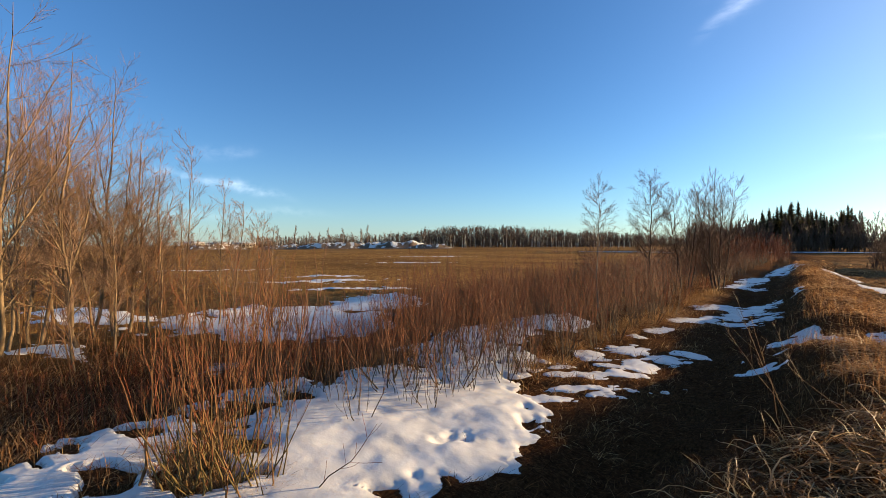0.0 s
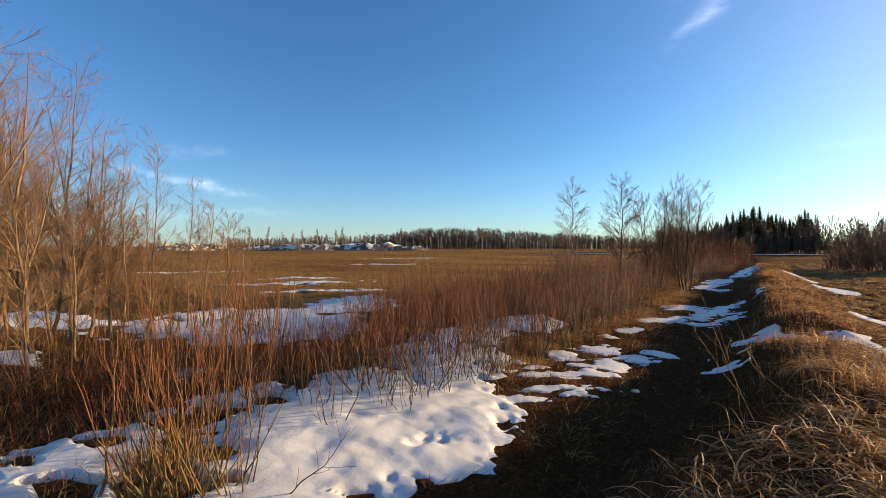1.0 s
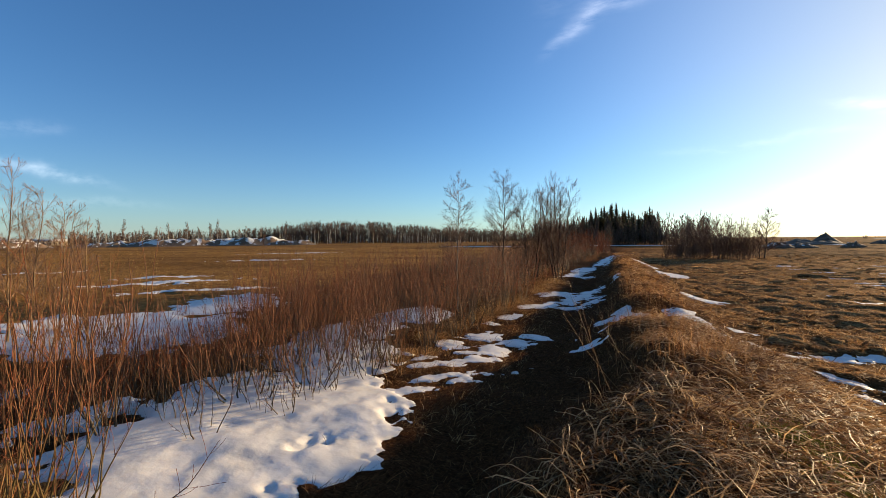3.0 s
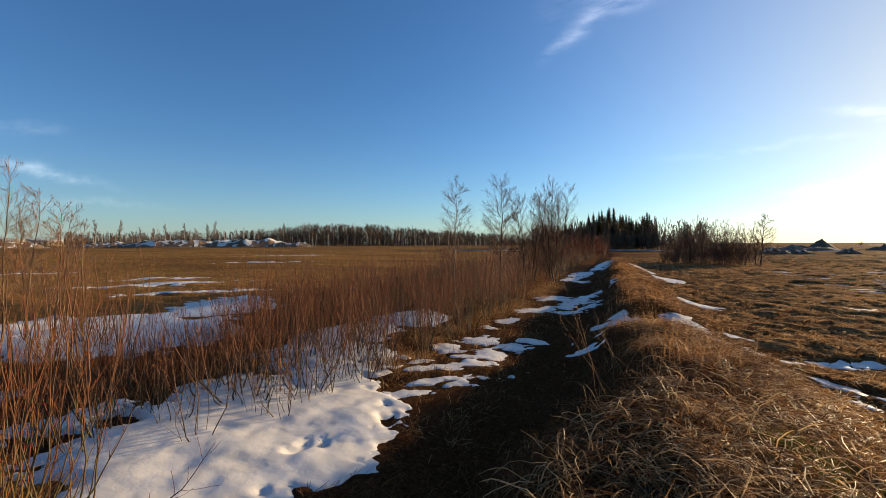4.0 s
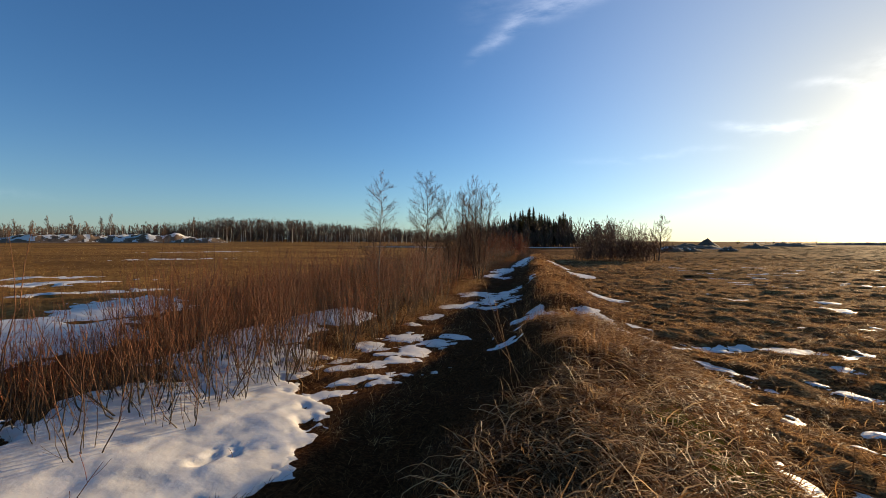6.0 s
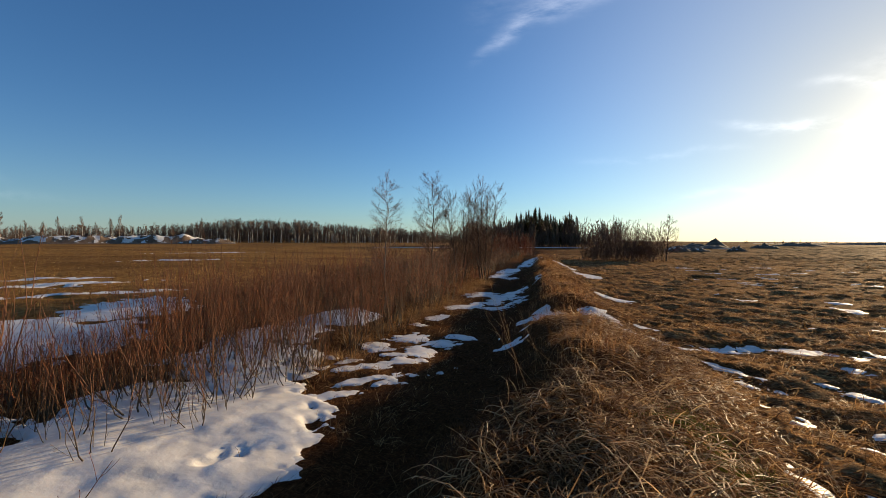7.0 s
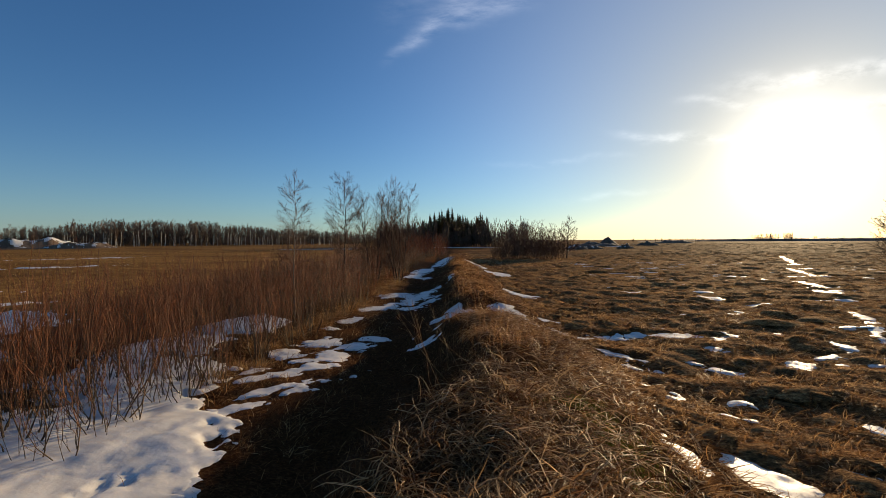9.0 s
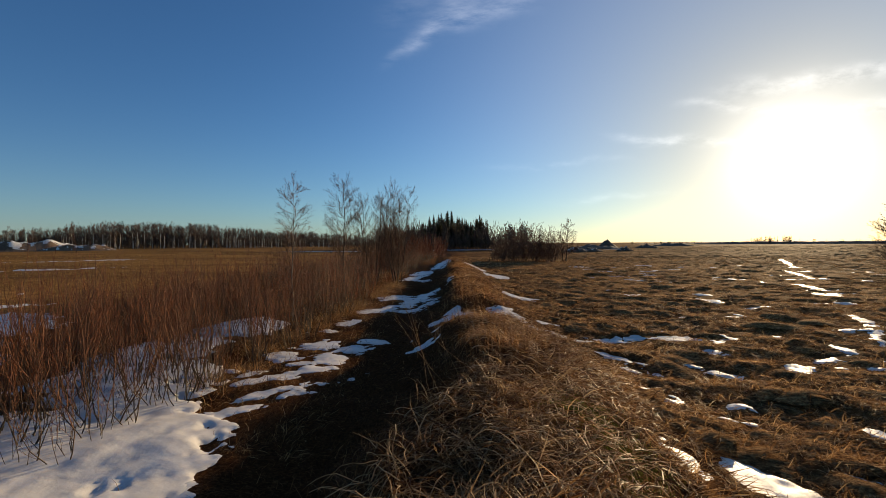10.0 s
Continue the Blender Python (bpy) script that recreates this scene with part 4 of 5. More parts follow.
def build_trees():
    r = np.random.default_rng(15)
    # by the track
    t = stand(make_tree("birch_tree", r, 3.0, 0.017, 1, 46, YOUNG_BIRCH, TWIG, 56, 0.22, 0.30, 7, 3, 0.27, lean=1, least=0.0024), -3.2, 9.25, 20)
    tagged(t, "slender young birch with a pale trunk, bare", "tree", "bare trees by the track")
    t = stand(make_tree("alder_tree", r, 4.2, 0.036, 1, 60, BARK, TWIG, 54, 0.3, 0.18, 11, 4, 0.33, lean=2, least=0.0027), -4.25, 18.3, 0)
    tagged(t, "single bare young alder standing in russet shrubs", "tree", "bare trees by the track")
    t = stand(make_tree("alder_tree", r, 4.15, 0.032, 5, 34, BARK, TWIG, 46, 0.35, 0.10, 10, 3, 0.30, lean=6, least=0.0027), -3.0, 18.4, 30)
    tagged(t, "bare alder with several thin grey stems", "tree", "bare trees by the track")
    t = stand(make_tree("alder_tree", r, 4.25, 0.034, 6, 32, BARK, TWIG, 46, 0.35, 0.10, 10, 3, 0.30, lean=6, least=0.0027), -1.95, 18.0, 100)
    tagged(t, "bare many-stemmed alder beside the track", "tree", "bare trees by the track")
    # group at the ditch
    spots = [(-9.12, 0.80, 4.9, 2), (-9.75, 1.22, 4.8, 2), (-10.41, 2.02, 5.0, 2), (-9.49, 2.20, 3.75, 2), (-9.76, 2.57, 3.85, 2), (-9.6, 2.85, 3.2, 1), (-11.6, 1.25, 5.2, 2), (-12.2, 2.1, 4.9, 2), (-8.9, 1.7, 3.6, 1)]
    for k, (x, y, h, n) in enumerate(spots):
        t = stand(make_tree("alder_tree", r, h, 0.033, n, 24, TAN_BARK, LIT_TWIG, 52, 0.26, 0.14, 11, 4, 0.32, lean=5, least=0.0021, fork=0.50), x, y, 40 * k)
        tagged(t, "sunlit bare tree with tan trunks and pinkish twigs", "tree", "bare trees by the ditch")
    for x, y, h in [(-9.25, 2.97, 3.4), (-9.53, 3.41, 3.75), (-9.2, 4.0, 3.0), (-9.1, 4.25, 2.6), (-10.3, 3.75, 2.7), (-8.6, 4.4, 2.3), (-9.8, 5.2, 2.4), (-8.2, 4.6, 2.0), (-11.5, 5.4, 2.5), (-8.1, 2.0, 2.3), (-7.6, 1.4, 2.1)]:
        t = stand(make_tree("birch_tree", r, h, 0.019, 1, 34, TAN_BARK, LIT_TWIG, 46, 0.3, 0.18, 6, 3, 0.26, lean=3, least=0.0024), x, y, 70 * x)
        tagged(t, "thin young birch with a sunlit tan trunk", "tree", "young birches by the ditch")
    # thicket on the far side of the bank
    for k in range(16):
        x, y = 4.9 + 5.0 * k / 15 + r.normal(0, 0.3), 40 + r.normal(0, 1.5)
        h = 2.3 + 1.25 * sstep(4.9, 7.2, x) - 0.25 * sstep(8.0, 10.0, x) + r.uniform(-0.25, 0.15)
        t = stand(make_tree("willow_tree", r, h, 0.020, 8, 9, TWIG, TWIG, 38, 0.25, 0.12, 6, 3, 0.34, lean=13, least=0.0042), x, y, 50 * k)
        tagged(t, "dense bare grey willow at the field edge", "tree", "willows at the field edge")
    t = stand(make_tree("willow_tree", r, 3.7, 0.055, 2, 44, BARK, TWIG, 54, 0.25, 0.14, 9, 3, 0.36, lean=3, least=0.0055), 11.25, 40.6, 0)
    tagged(t, "rounded bare tree standing alone in the field", "tree", "willows at the field edge")
    t = stand(make_tree("willow_tree", r, 3.0, 0.04, 4, 20, BARK, TWIG, 46, 0.2, 0.12, 8, 3, 0.45, lean=16, least=0.0042), 16.1, 14.9, 200)
    tagged(t, "spreading bare tree at the field edge against the sun", "tree")


build_thicket()
build_red_strip()
build_front_willow()
build_trees()


# ---- distance ----
def make_spruce(name, r, height):
    """A spruce: trunk, and a crown of drooping ragged boughs."""
    holder = new(name)
    p = stalks(np.array([[0, 0, -0.2]]), np.array([height]), np.array([1.0]), np.array([0.0]), 6, r, wob=0.002)
    link_mesh("trunk", *tubes(p, 0.16 * np.linspace(1, 0.1, 6)[None], 6), material=BARK, parent=holder)
    n = 620
    t = r.uniform(0.12, 0.99, n) ** 0.9
    z = t * height
    reach = (1 - t) ** 0.85 * height * 0.185 * r.uniform(0.4, 1.25, n) + 0.15
    a = r.uniform(0, 2 * np.pi, n)
    v = np.empty((n, 7, 3))
    for j, (f, w, drop) in enumerate(((0.0, 0.16, 0.0), (0.5, 0.42, -0.10), (0.85, 0.26, -0.22))):
        for s in (0, 1):
            sg = (-1, 1)[s] * w * reach * r.uniform(0.7, 1.3, n)
            v[:, 2 * j + s, 0] = np.cos(a) * reach * f - np.sin(a) * sg
            v[:, 2 * j + s, 1] = np.sin(a) * reach * f + np.cos(a) * sg
            v[:, 2 * j + s, 2] = z + drop * reach - abs(w) * 0.6 * reach * r.uniform(0.2, 1.0, n)
    v[:, 6] = np.stack([np.cos(a) * reach, np.sin(a) * reach, z - 0.2 * reach], 1)
    o = np.arange(n)[:, None] * 7
    link_mesh("crown", v.reshape(-1, 3), np.concatenate([o + [0, 1, 3, 2], o + [2, 3, 5, 4]]), o + [4, 5, 6], NEEDLES, False, holder)
    return holder


def build_spruces():
    r = np.random.default_rng(31)
    kinds = [make_spruce("spruce_tree", r, 11.0) for _ in range(4)]
    spots = []
    for k in range(78):
        az = 7.6 - 13.2 * (k + r.uniform(-0.4, 0.4)) / 77
        d = 118 + r.uniform(-6, 22)
        el = float(np.interp(-az, (-7.6, -6.0, -3.5, -2.0, 0.3, 2.0, 3.2, 4.2, 5.0, 5.6), (1.9, 2.5, 3.0, 3.4, 4.1, 4.1, 3.3, 3.5, 3.9, 3.0)))
        size = (1.66 + math.tan(radians(el)) * d) / 10.9 * (1.0 - 0.34 * r.random() ** 1.2)
        spots.append((-math.tan(radians(az)) * d, d, size))
    plant_group(kinds, spots, "tall dark green spruce in a dense stand", "tree", "spruce stand", r, 0.9, 1.1)


def strips(pts, rad):
    """Flat slivers along polylines, for twigs too far off to show their roundness."""
    n, k, _ = pts.shape
    side = rng.normal(size=(n, 1, 3)) * [1, 1, 0.3]
    side = unit(side) * rad[..., None]
    v = np.stack([pts - side, pts + side], 2).reshape(-1, 3)
    b = np.arange(n * k * 2).reshape(n, k, 2)
    q = np.stack([b[:, :-1, 0], b[:, :-1, 1], b[:, 1:, 1], b[:, 1:, 0]], -1).reshape(-1, 4)
    return v, q


def brush(r, x, y, h, n_twigs, reach, thick, twig=0.05, low=0.12, wide=34, side=4):
    """Bare trees far away: stems, branches and twig slivers joined."""
    n = len(x)
    base = np.stack([x, y, np.zeros(n) - 0.1], 1)
    p = stalks(base, h, np.abs(r.normal(0, 6, n)), r.uniform(0, 6.3, n), 4, r, wob=0.012)
    rad = (h * thick)[:, None] * np.array([1, 0.7, 0.45, 0.15])
    a1, b1, c1 = spread(p, rad, h, n_twigs, low, 0.98, wide, reach, 0.7, 0.08, 4, r, 0.45, twig)
    a2, b2, _ = spread(a1, b1, c1, side, 0.15, 0.95, 34, 0.6, 0.5, 0.1, 3, r, 0.6, twig * 0.8)
    return [tubes(p, rad, 4), strips(a1, b1), strips(a2, b2)]


def build_woods():
    r = np.random.default_rng(33)
    # far wood beyond the left field
    n = 1900
    az = np.concatenate([r.uniform(2, 62, 1400), r.uniform(14, 44, 500)])
    d = 240 + r.uniform(0, 60, n)
    top = np.interp(az, (2, 8, 15, 22, 27, 31, 38, 44, 50, 62), (5.2, 5.6, 6.6, 8.6, 10.4, 11.6, 11.0, 8.0, 6.8, 5.6))
    h = (top + r.normal(0, 0.55, n) + 2.4 * (fbm(az * 0.8, az * 0, 3) - 0.5)) * (d / 262) * r.choice([1, 0.97, 0.92, 0.7], n)
    x, y = -np.sin(np.radians(az)) * d, np.cos(np.radians(az)) * d
    ob = link_mesh("far_woods", *joined(brush(r, x, y, h, 14, 0.30, 0.0050, 0.11, 0.03, 44, 3)), material=FAR_WOOD)
    tagged(ob, "long line of bare brown woodland behind the field", "woodland", kind="stuff")
    # pale trunks that catch the sun along its edge
    n = 170
    az, d = np.concatenate([r.uniform(14, 42, 120), r.uniform(42, 60, 50)]), r.uniform(226, 240, n)
    base = np.stack([-np.sin(np.radians(az)) * d, np.cos(np.radians(az)) * d, np.zeros(n) - 0.2], 1)
    p = stalks(base, r.uniform(3.5, 7.5, n) * np.interp(az, (14, 22, 30, 60), (0.6, 0.8, 1.0, 0.9)), np.abs(r.normal(0, 3, n)), r.uniform(0, 6.3, n), 4, r, wob=0.012)
    ob = link_mesh("birch_trunks", *tubes(p, r.uniform(0.05, 0.13, n)[:, None] * np.linspace(1, 0.4, 4), 5), material=BIRCH)
    tagged(ob, "pale birch trunks along the edge of the woods", "woodland", kind="stuff")
    # low shrubs in front of it and at the end of the track
    az = np.concatenate([r.uniform(3, 78, 700), r.uniform(-10.8, 9, 420)])
    d = np.concatenate([r.uniform(225, 260, 700), r.uniform(104, 122, 420)])
    h = np.concatenate([r.uniform(1.6, 4.2, 700), np.concatenate([r.uniform(3.0, 6.7, 260), r.uniform(1.8, 4.0, 160)])])
    ob = link_mesh("far_brush", *joined(brush(r, -np.sin(np.radians(az)) * d, np.cos(np.radians(az)) * d, h, 11, 0.45, 0.008, 0.055, 0.02)), material=FAR_WOOD)
    tagged(ob, "bare brown brushwood at the edge of the woods", "shrubs", kind="stuff")
    # brown bushes where the track ends
    n = 90
    x, y = r.uniform(-7, 0.3, n), r.uniform(46, 60, n)
    ob = link_mesh("track_end_brush", *joined(brush(r, x, y, r.uniform(1.2, 2.4, n), 18, 0.5, 0.010, 0.014, 0.03)), material=RED_TWIG)
    tagged(ob, "russet bushes where the track ends", "shrubs", kind="stuff")
    n = 140
    x, y = r.uniform(4.3, 10.6, n), r.uniform(37.5, 42, n)
    ob = link_mesh("field_edge_brush", *joined(brush(r, x, y, r.uniform(0.8, 2.1, n) * sstep(3.4, 6.5, x), 14, 0.45, 0.006, 0.008, 0.03)), material=TWIG)
    tagged(ob, "dark brown tangle of brushwood under the willows", "shrubs", kind="stuff")
    # single birches before the wood
    kinds = [make_tree("birch_tree", r, 9.0, 0.12, 1, 24, BIRCH, FAR_WOOD, 36, 0.5, 0.3, 6, 3, 0.28, lean=2, least=0.028) for _ in range(3)]
    spots = []
    for az in (59.6, 57.5, 55.8, 54.6, 53.5, 51.6, 50.5, 49.3, 48.6, 46.2, 43.9, 62.5, 65.0, 68.8, 41.0, 37.5, 30.2, 22.0):
        d = 190 + r.uniform(-12, 20)
        spots.append((-math.sin(radians(az)) * d, math.cos(radians(az)) * d, r.uniform(0.72, 1.0)))
    plant_group(kinds, spots, "tall bare birch with a white trunk before the wood", "tree", "birches before the wood", r)
    # low wooded ridge along the horizon, right of the track
    az = np.radians(-np.linspace(24, 75, 420))
    dist = np.array([340, 346, 354, 366, 380, 396.0])
    ga, gd = np.meshgrid(az, dist, indexing="ij")
    prof = np.array([0.0, 0.75, 0.95, 1.0, 0.9, 0.0])
    gz = prof * (1.5 * sstep(24, 36, -np.degrees(ga)) + 0.5 + 0.9 * (fbm(np.degrees(ga) * 3.0, gd * 0.05, 4) - 0.5)) - 0.1
    ob = link_mesh("wooded_ridge", np.stack([-np.sin(ga) * gd, np.cos(ga) * gd, gz], -1).reshape(-1, 3), grid_faces(420, 6), material=FAR_WOOD)
    tagged(ob, "low dark wooded ridge on the flat horizon", "woodland", kind="stuff")
    # trees standing above it
    az = -np.concatenate([r.uniform(34, 60, 90), r.uniform(35.2, 37.6, 22), r.uniform(38.0, 38.7, 10), r.uniform(23, 31, 34)])
    d = np.concatenate([r.uniform(345, 380, 90), r.uniform(330, 350, 32), r.uniform(330, 420, 34)])
    h = np.concatenate([r.uniform(2.2, 2.9, 90), r.uniform(3.2, 4.6, 22), r.uniform(3.8, 5.0, 10), r.uniform(1.4, 2.2, 34)])
    ob = link_mesh("horizon_trees", *joined(brush(r, -np.sin(np.radians(az)) * d, np.cos(np.radians(az)) * d, h, 20, 0.42, 0.010, 0.045, 0.03)), material=FAR_WOOD)
    tagged(ob, "low tree groups on the flat horizon", "woodland", kind="stuff")


def make_heap(name, x, y, rx, ry, h, label, capped, seed, steep=1.0):
    """A heap of soil with snow left in its hollows."""
    count = 111 if steep <= 0.65 else 41
    k = np.linspace(-1, 1, count)
    gx, gy = np.meshgrid(k, k, indexing="ij")
    rr = np.hypot(gx, gy)
    if steep <= 0.65:
        z = sstep(1.0, 0.5, rr) * h * (0.45 + 1.1 * fbm(gx * 5.0 + seed, gy * 2.0, 3)) - 0.15 * (rr > 0.98)
    else:
        z = np.clip(1 - rr, 0, 1) ** steep * h * (0.9 + (0.3 if steep > 0.8 else 1.3) * (fbm(gx * (2.5 if steep > 0.8 else 5.0) + seed, gy * 2.5, 3) - 0.4)) - 0.15 * (rr > 0.98)
    v = np.stack([gx * rx, gy * ry, z], -1).reshape(-1, 3)
    f = grid_faces(count, count)
    f = f[(rr.ravel()[f] < 1.03).all(1)]
    ob = link_mesh(name, v, f, material=SOIL)
    ob.location = (x, y, 0)
    ob.rotation_euler = (0, 0, math.atan2(-x, y))
    tagged(ob, label, "heap")
    if capped:
        snow = (fbm(gx * (13.0 if steep <= 0.65 else 6.0) + seed, gy * 6.0 + seed, 4) + (0.12 * (z / h - 0.75) if steep <= 0.65 else 0) > 1 - capped) & (rr < 0.9)
        fs = f[snow.ravel()[f].all(1)]
        if len(fs):
            used, inv = np.unique(fs.ravel(), return_inverse=True)
            s = link_mesh("snow_cover", v[used] + [0, 0, 0.10], inv.reshape(-1, 4), material=SNOW, parent=ob)
            s["label"] = "patches of old snow"
    return ob


def build_distance_things():
    def at(az, d):
        return -math.sin(radians(az)) * d, math.cos(radians(az)) * d
    for k, (az, d, rx, ry, h, cap) in enumerate([(66.5, 176, 12, 4, 1.5, 0.5), (58.5, 174, 12, 4, 1.5, 0.47), (52.0, 172, 19, 6, 2.0, 0.50), (45.5, 172, 20, 6, 2.3, 0.51), (40.5, 166, 10, 3, 1.4, 0.42)]):
        make_heap("soil_heap", *at(az, d), rx, ry, h, "long heap of dug soil partly under snow", cap, k * 7.0, 0.6)
    make_heap("soil_heap", *at(-20.6, 125), 3.1, 3, 2.6, "dark pointed soil heap with snow at its foot", 0.25, 3.0, 1.0)
    for k, (az, d, rx, h) in enumerate([(-16.8, 82, 2.2, 0.75), (-18.6, 85, 2.4, 0.6), (-22.6, 90, 1.6, 0.7), (-25.0, 130, 3.0, 1.0), (-19.0, 118, 7.0, 1.0), (-27.8, 200, 8, 1.3)]):
        make_heap("soil_heap", *at(az, d), rx, rx * 0.7, h, "low dark soil heap at the field edge", 0.42 if k in (0, 1, 2) else 0, 20.0 + k, 0.7)
    # flat snow before the woods
    for (x, y, rx, ry) in [(5.5, 99, 9.5, 3.0), (-24, 88, 10, 1.4), (40, 100, 3, 1.0)]:
        k = np.linspace(-1, 1, 31)
        gx, gy = np.meshgrid(k, k, indexing="ij")
        rr = np.hypot(gx, gy) + 0.4 * (fbm(gx * 3 + x, gy * 3, 3) - 0.5)
        z = 0.12 * np.clip(1 - rr, 0, 1) ** 0.5 + 0.03
        f = grid_faces(31, 31)
        f = f[(rr.ravel()[f] < 1).all(1)]
        used, inv = np.unique(f.ravel(), return_inverse=True)
        v = np.stack([x + gx * rx, y + gy * ry, z], -1).reshape(-1, 3)[used]
        tagged(link_mesh("snow_patch", v, inv.reshape(-1, 4), material=SNOW), "snow strip lying before the dark wood", "snow", kind="stuff")


def box_part(name, x0, x1, y0, y1, z0, z1, material, parent):
    v = np.array([(x, y, z) for x in (x0, x1) for y in (y0, y1) for z in (z0, z1)], float)
    q = np.array([(0, 1, 3, 2), (4, 6, 7, 5), (0, 4, 5, 1), (2, 3, 7, 6), (0, 2, 6, 4), (1, 5, 7, 3)])
    return link_mesh(name, v, q, material=material, smooth=False, parent=parent)


def make_house(az, d, length, depth, eaves, ridge, windows, label):
    """A low far building: wall, pitched roof, and its windows."""
    holder = new("house")
    holder.matrix_basis = pose(-math.sin(radians(az)) * d, math.cos(radians(az)) * d, 0, 0, 0, az)
    tagged(holder, label, "house", "far houses")
    h, w = length / 2, depth / 2
    box_part("wall", -h, h, -w, w, -0.2, eaves, PLASTER, holder)
    o = 0.4
    v = np.array([(-h - o, -w - o, eaves), (h + o, -w - o, eaves), (h + o, w + o, eaves), (-h - o, w + o, eaves), (-h - o, 0, ridge), (h + o, 0, ridge)], float)
    link_mesh("roof", v, np.array([(0, 1, 5, 4), (2, 3, 4, 5), (0, 3, 2, 1)]), np.array([(0, 4, 3), (1, 2, 5)]), ROOFING, False, holder)
    for k in range(windows):
        x = -h + length * (k + 0.5) / windows
        win = box_part("window", x - 0.6, x + 0.6, -w - 0.06, -w + 0.02, 1.0, eaves - 0.6, PLASTER, holder)
        box_part("pane", x - 0.5, x + 0.5, -w - 0.09, -w - 0.062, 1.1, eaves - 0.7, PANE, win)


make_house(68.6, 300, 11, 8, 2.6, 3.7, 6, "pale yellow plastered house with a snowy roof, far off")
make_house(66.0, 310, 13, 8, 2.4, 3.4, 6, "long low pale house with a snowy roof, far off")
make_house(63.2, 330, 17, 10, 2.4, 3.5, 8, "long low pale outbuilding under snow, far off")
build_spruces()
build_woods()
build_distance_things()


# ---- grass ----
def make_mat_material():
    """Matted dead grass on the field humps."""
    k = Mat("matted_field_straw", 0.9, 0.006)
    fibre = k.noise(13, 8, 0.78, squash=(1, 2.2, 1.4))
    c = k.ramp(fibre, [(0.40, (0.055, 0.023, 0.009)), (0.52, (0.29, 0.146, 0.052)), (0.64, (0.70, 0.44, 0.19))])
    c = k.mix(1.0, c, k.ramp(k.island(), [(0.0, (0.6, 0.55, 0.5)), (1.0, (1.25, 1.2, 1.1))]), "MULTIPLY")
    k.color(c)
    k.sheen(0.10, (1.0, 0.74, 0.44))
    k.bump(k.noise(11, 9, 0.75), 1.0, 0.09)
    return k.m


def build_mounds():
    """Humps of matted grass all over the sunny field, with straw hanging from the nearer ones."""
    r = np.random.default_rng(47)
    n = 8500
    y = 2.6 + 52 * r.random(n) ** 1.9
    x = 2.0 + (2.2 + 1.12 * y) * r.random(n)
    far = 3200
    yf = 48 + 110 * r.random(far) ** 1.4
    x, y = np.concatenate([x, 2.5 + (0.1 + 1.0 * r.random(far)) * yf]), np.concatenate([y, yf])
    keep = snow_at(x, y) < -0.10
    x, y = x[keep], y[keep]
    n = len(x)
    d = np.hypot(x, y)
    rad = (0.06 + 0.17 * r.random(n) ** 2.2) * (1 + 0.024 * d)
    tall = rad * r.uniform(0.06, 0.26, n) * (1 - 0.52 * sstep(6, 34, d))
    long = r.uniform(0.9, 1.9, n)
    turn = r.normal(-0.15, 0.5, n)
    z = ground_z(x, y)
    sides = 7
    a = np.arange(sides) * 2 * np.pi / sides + r.uniform(0, 6.3, n)[:, None]
    v = np.empty((n, 2 * sides + 1, 3))
    off = r.normal(0, 0.25, (n, 2))
    v[:, 0] = np.stack([off[:, 0] * rad, off[:, 1] * rad, tall], 1)
    for j, (f, hz) in enumerate(((0.52, 0.80), (1.0, -0.10))):
        q = f * rad[:, None] * r.uniform(0.55, 1.45, (n, sides))
        block = v[:, 1 + j * sides:1 + (j + 1) * sides]
        block[..., 0], block[..., 1] = np.cos(a) * q + off[:, :1] * rad[:, None] * (1 - f), np.sin(a) * q
        block[..., 2] = tall[:, None] * hz * r.uniform(0.4, 1.35, (n, sides)) - (0.03 if j else 0)
    v[..., 0] *= long[:, None]
    c, q = np.cos(turn)[:, None], np.sin(turn)[:, None]
    v[..., 0], v[..., 1] = v[..., 0] * c - v[..., 1] * q, v[..., 0] * q + v[..., 1] * c
    v += np.stack([x, y, z], 1)[:, None]
    o = (np.arange(n) * (2 * sides + 1))[:, None]
    i = np.arange(sides)
    k = (i + 1) % sides
    top = (o[:, :, None] + np.stack([0 * i, 1 + i, 1 + k], 1)[None]).reshape(-1, 3)
    skirt = (o[:, :, None] + np.stack([1 + i, 1 + sides + i, 1 + sides + k, 1 + k], 1)[None]).reshape(-1, 4)
    tagged(link_mesh("field_hummock", v.reshape(-1, 3), skirt, top, make_mat_material()), "low humps of matted dead grass on the field", "grass", kind="stuff")
    near = np.where(d < 26)[0]
    pick = np.repeat(near, 18)
    n = len(pick)
    ang, f = r.uniform(0, 2 * np.pi, n), r.uniform(0.1, 0.75, n)
    px, py = np.cos(ang) * f * rad[pick] * long[pick], np.sin(ang) * f * rad[pick]
    pos = np.stack([x[pick] + px, y[pick] + py, z[pick] + tall[pick] * (1 - 0.8 * f * f) - 0.01], 1)
    b, q, t = blades_heading(pos, r.uniform(0.04, 0.12, n) * (1 + 0.012 * d[pick]), r.uniform(0.002, 0.005, n) * (1 + 0.05 * d[pick]), np.abs(r.normal(64, 18, n)),
                             ang + r.normal(0, 0.7, n), r, 0.9)
    tagged(link_mesh("hummock_straw", b, q, t, FIELD_STRAW), "dry straw hanging from the field humps", "grass", kind="stuff")


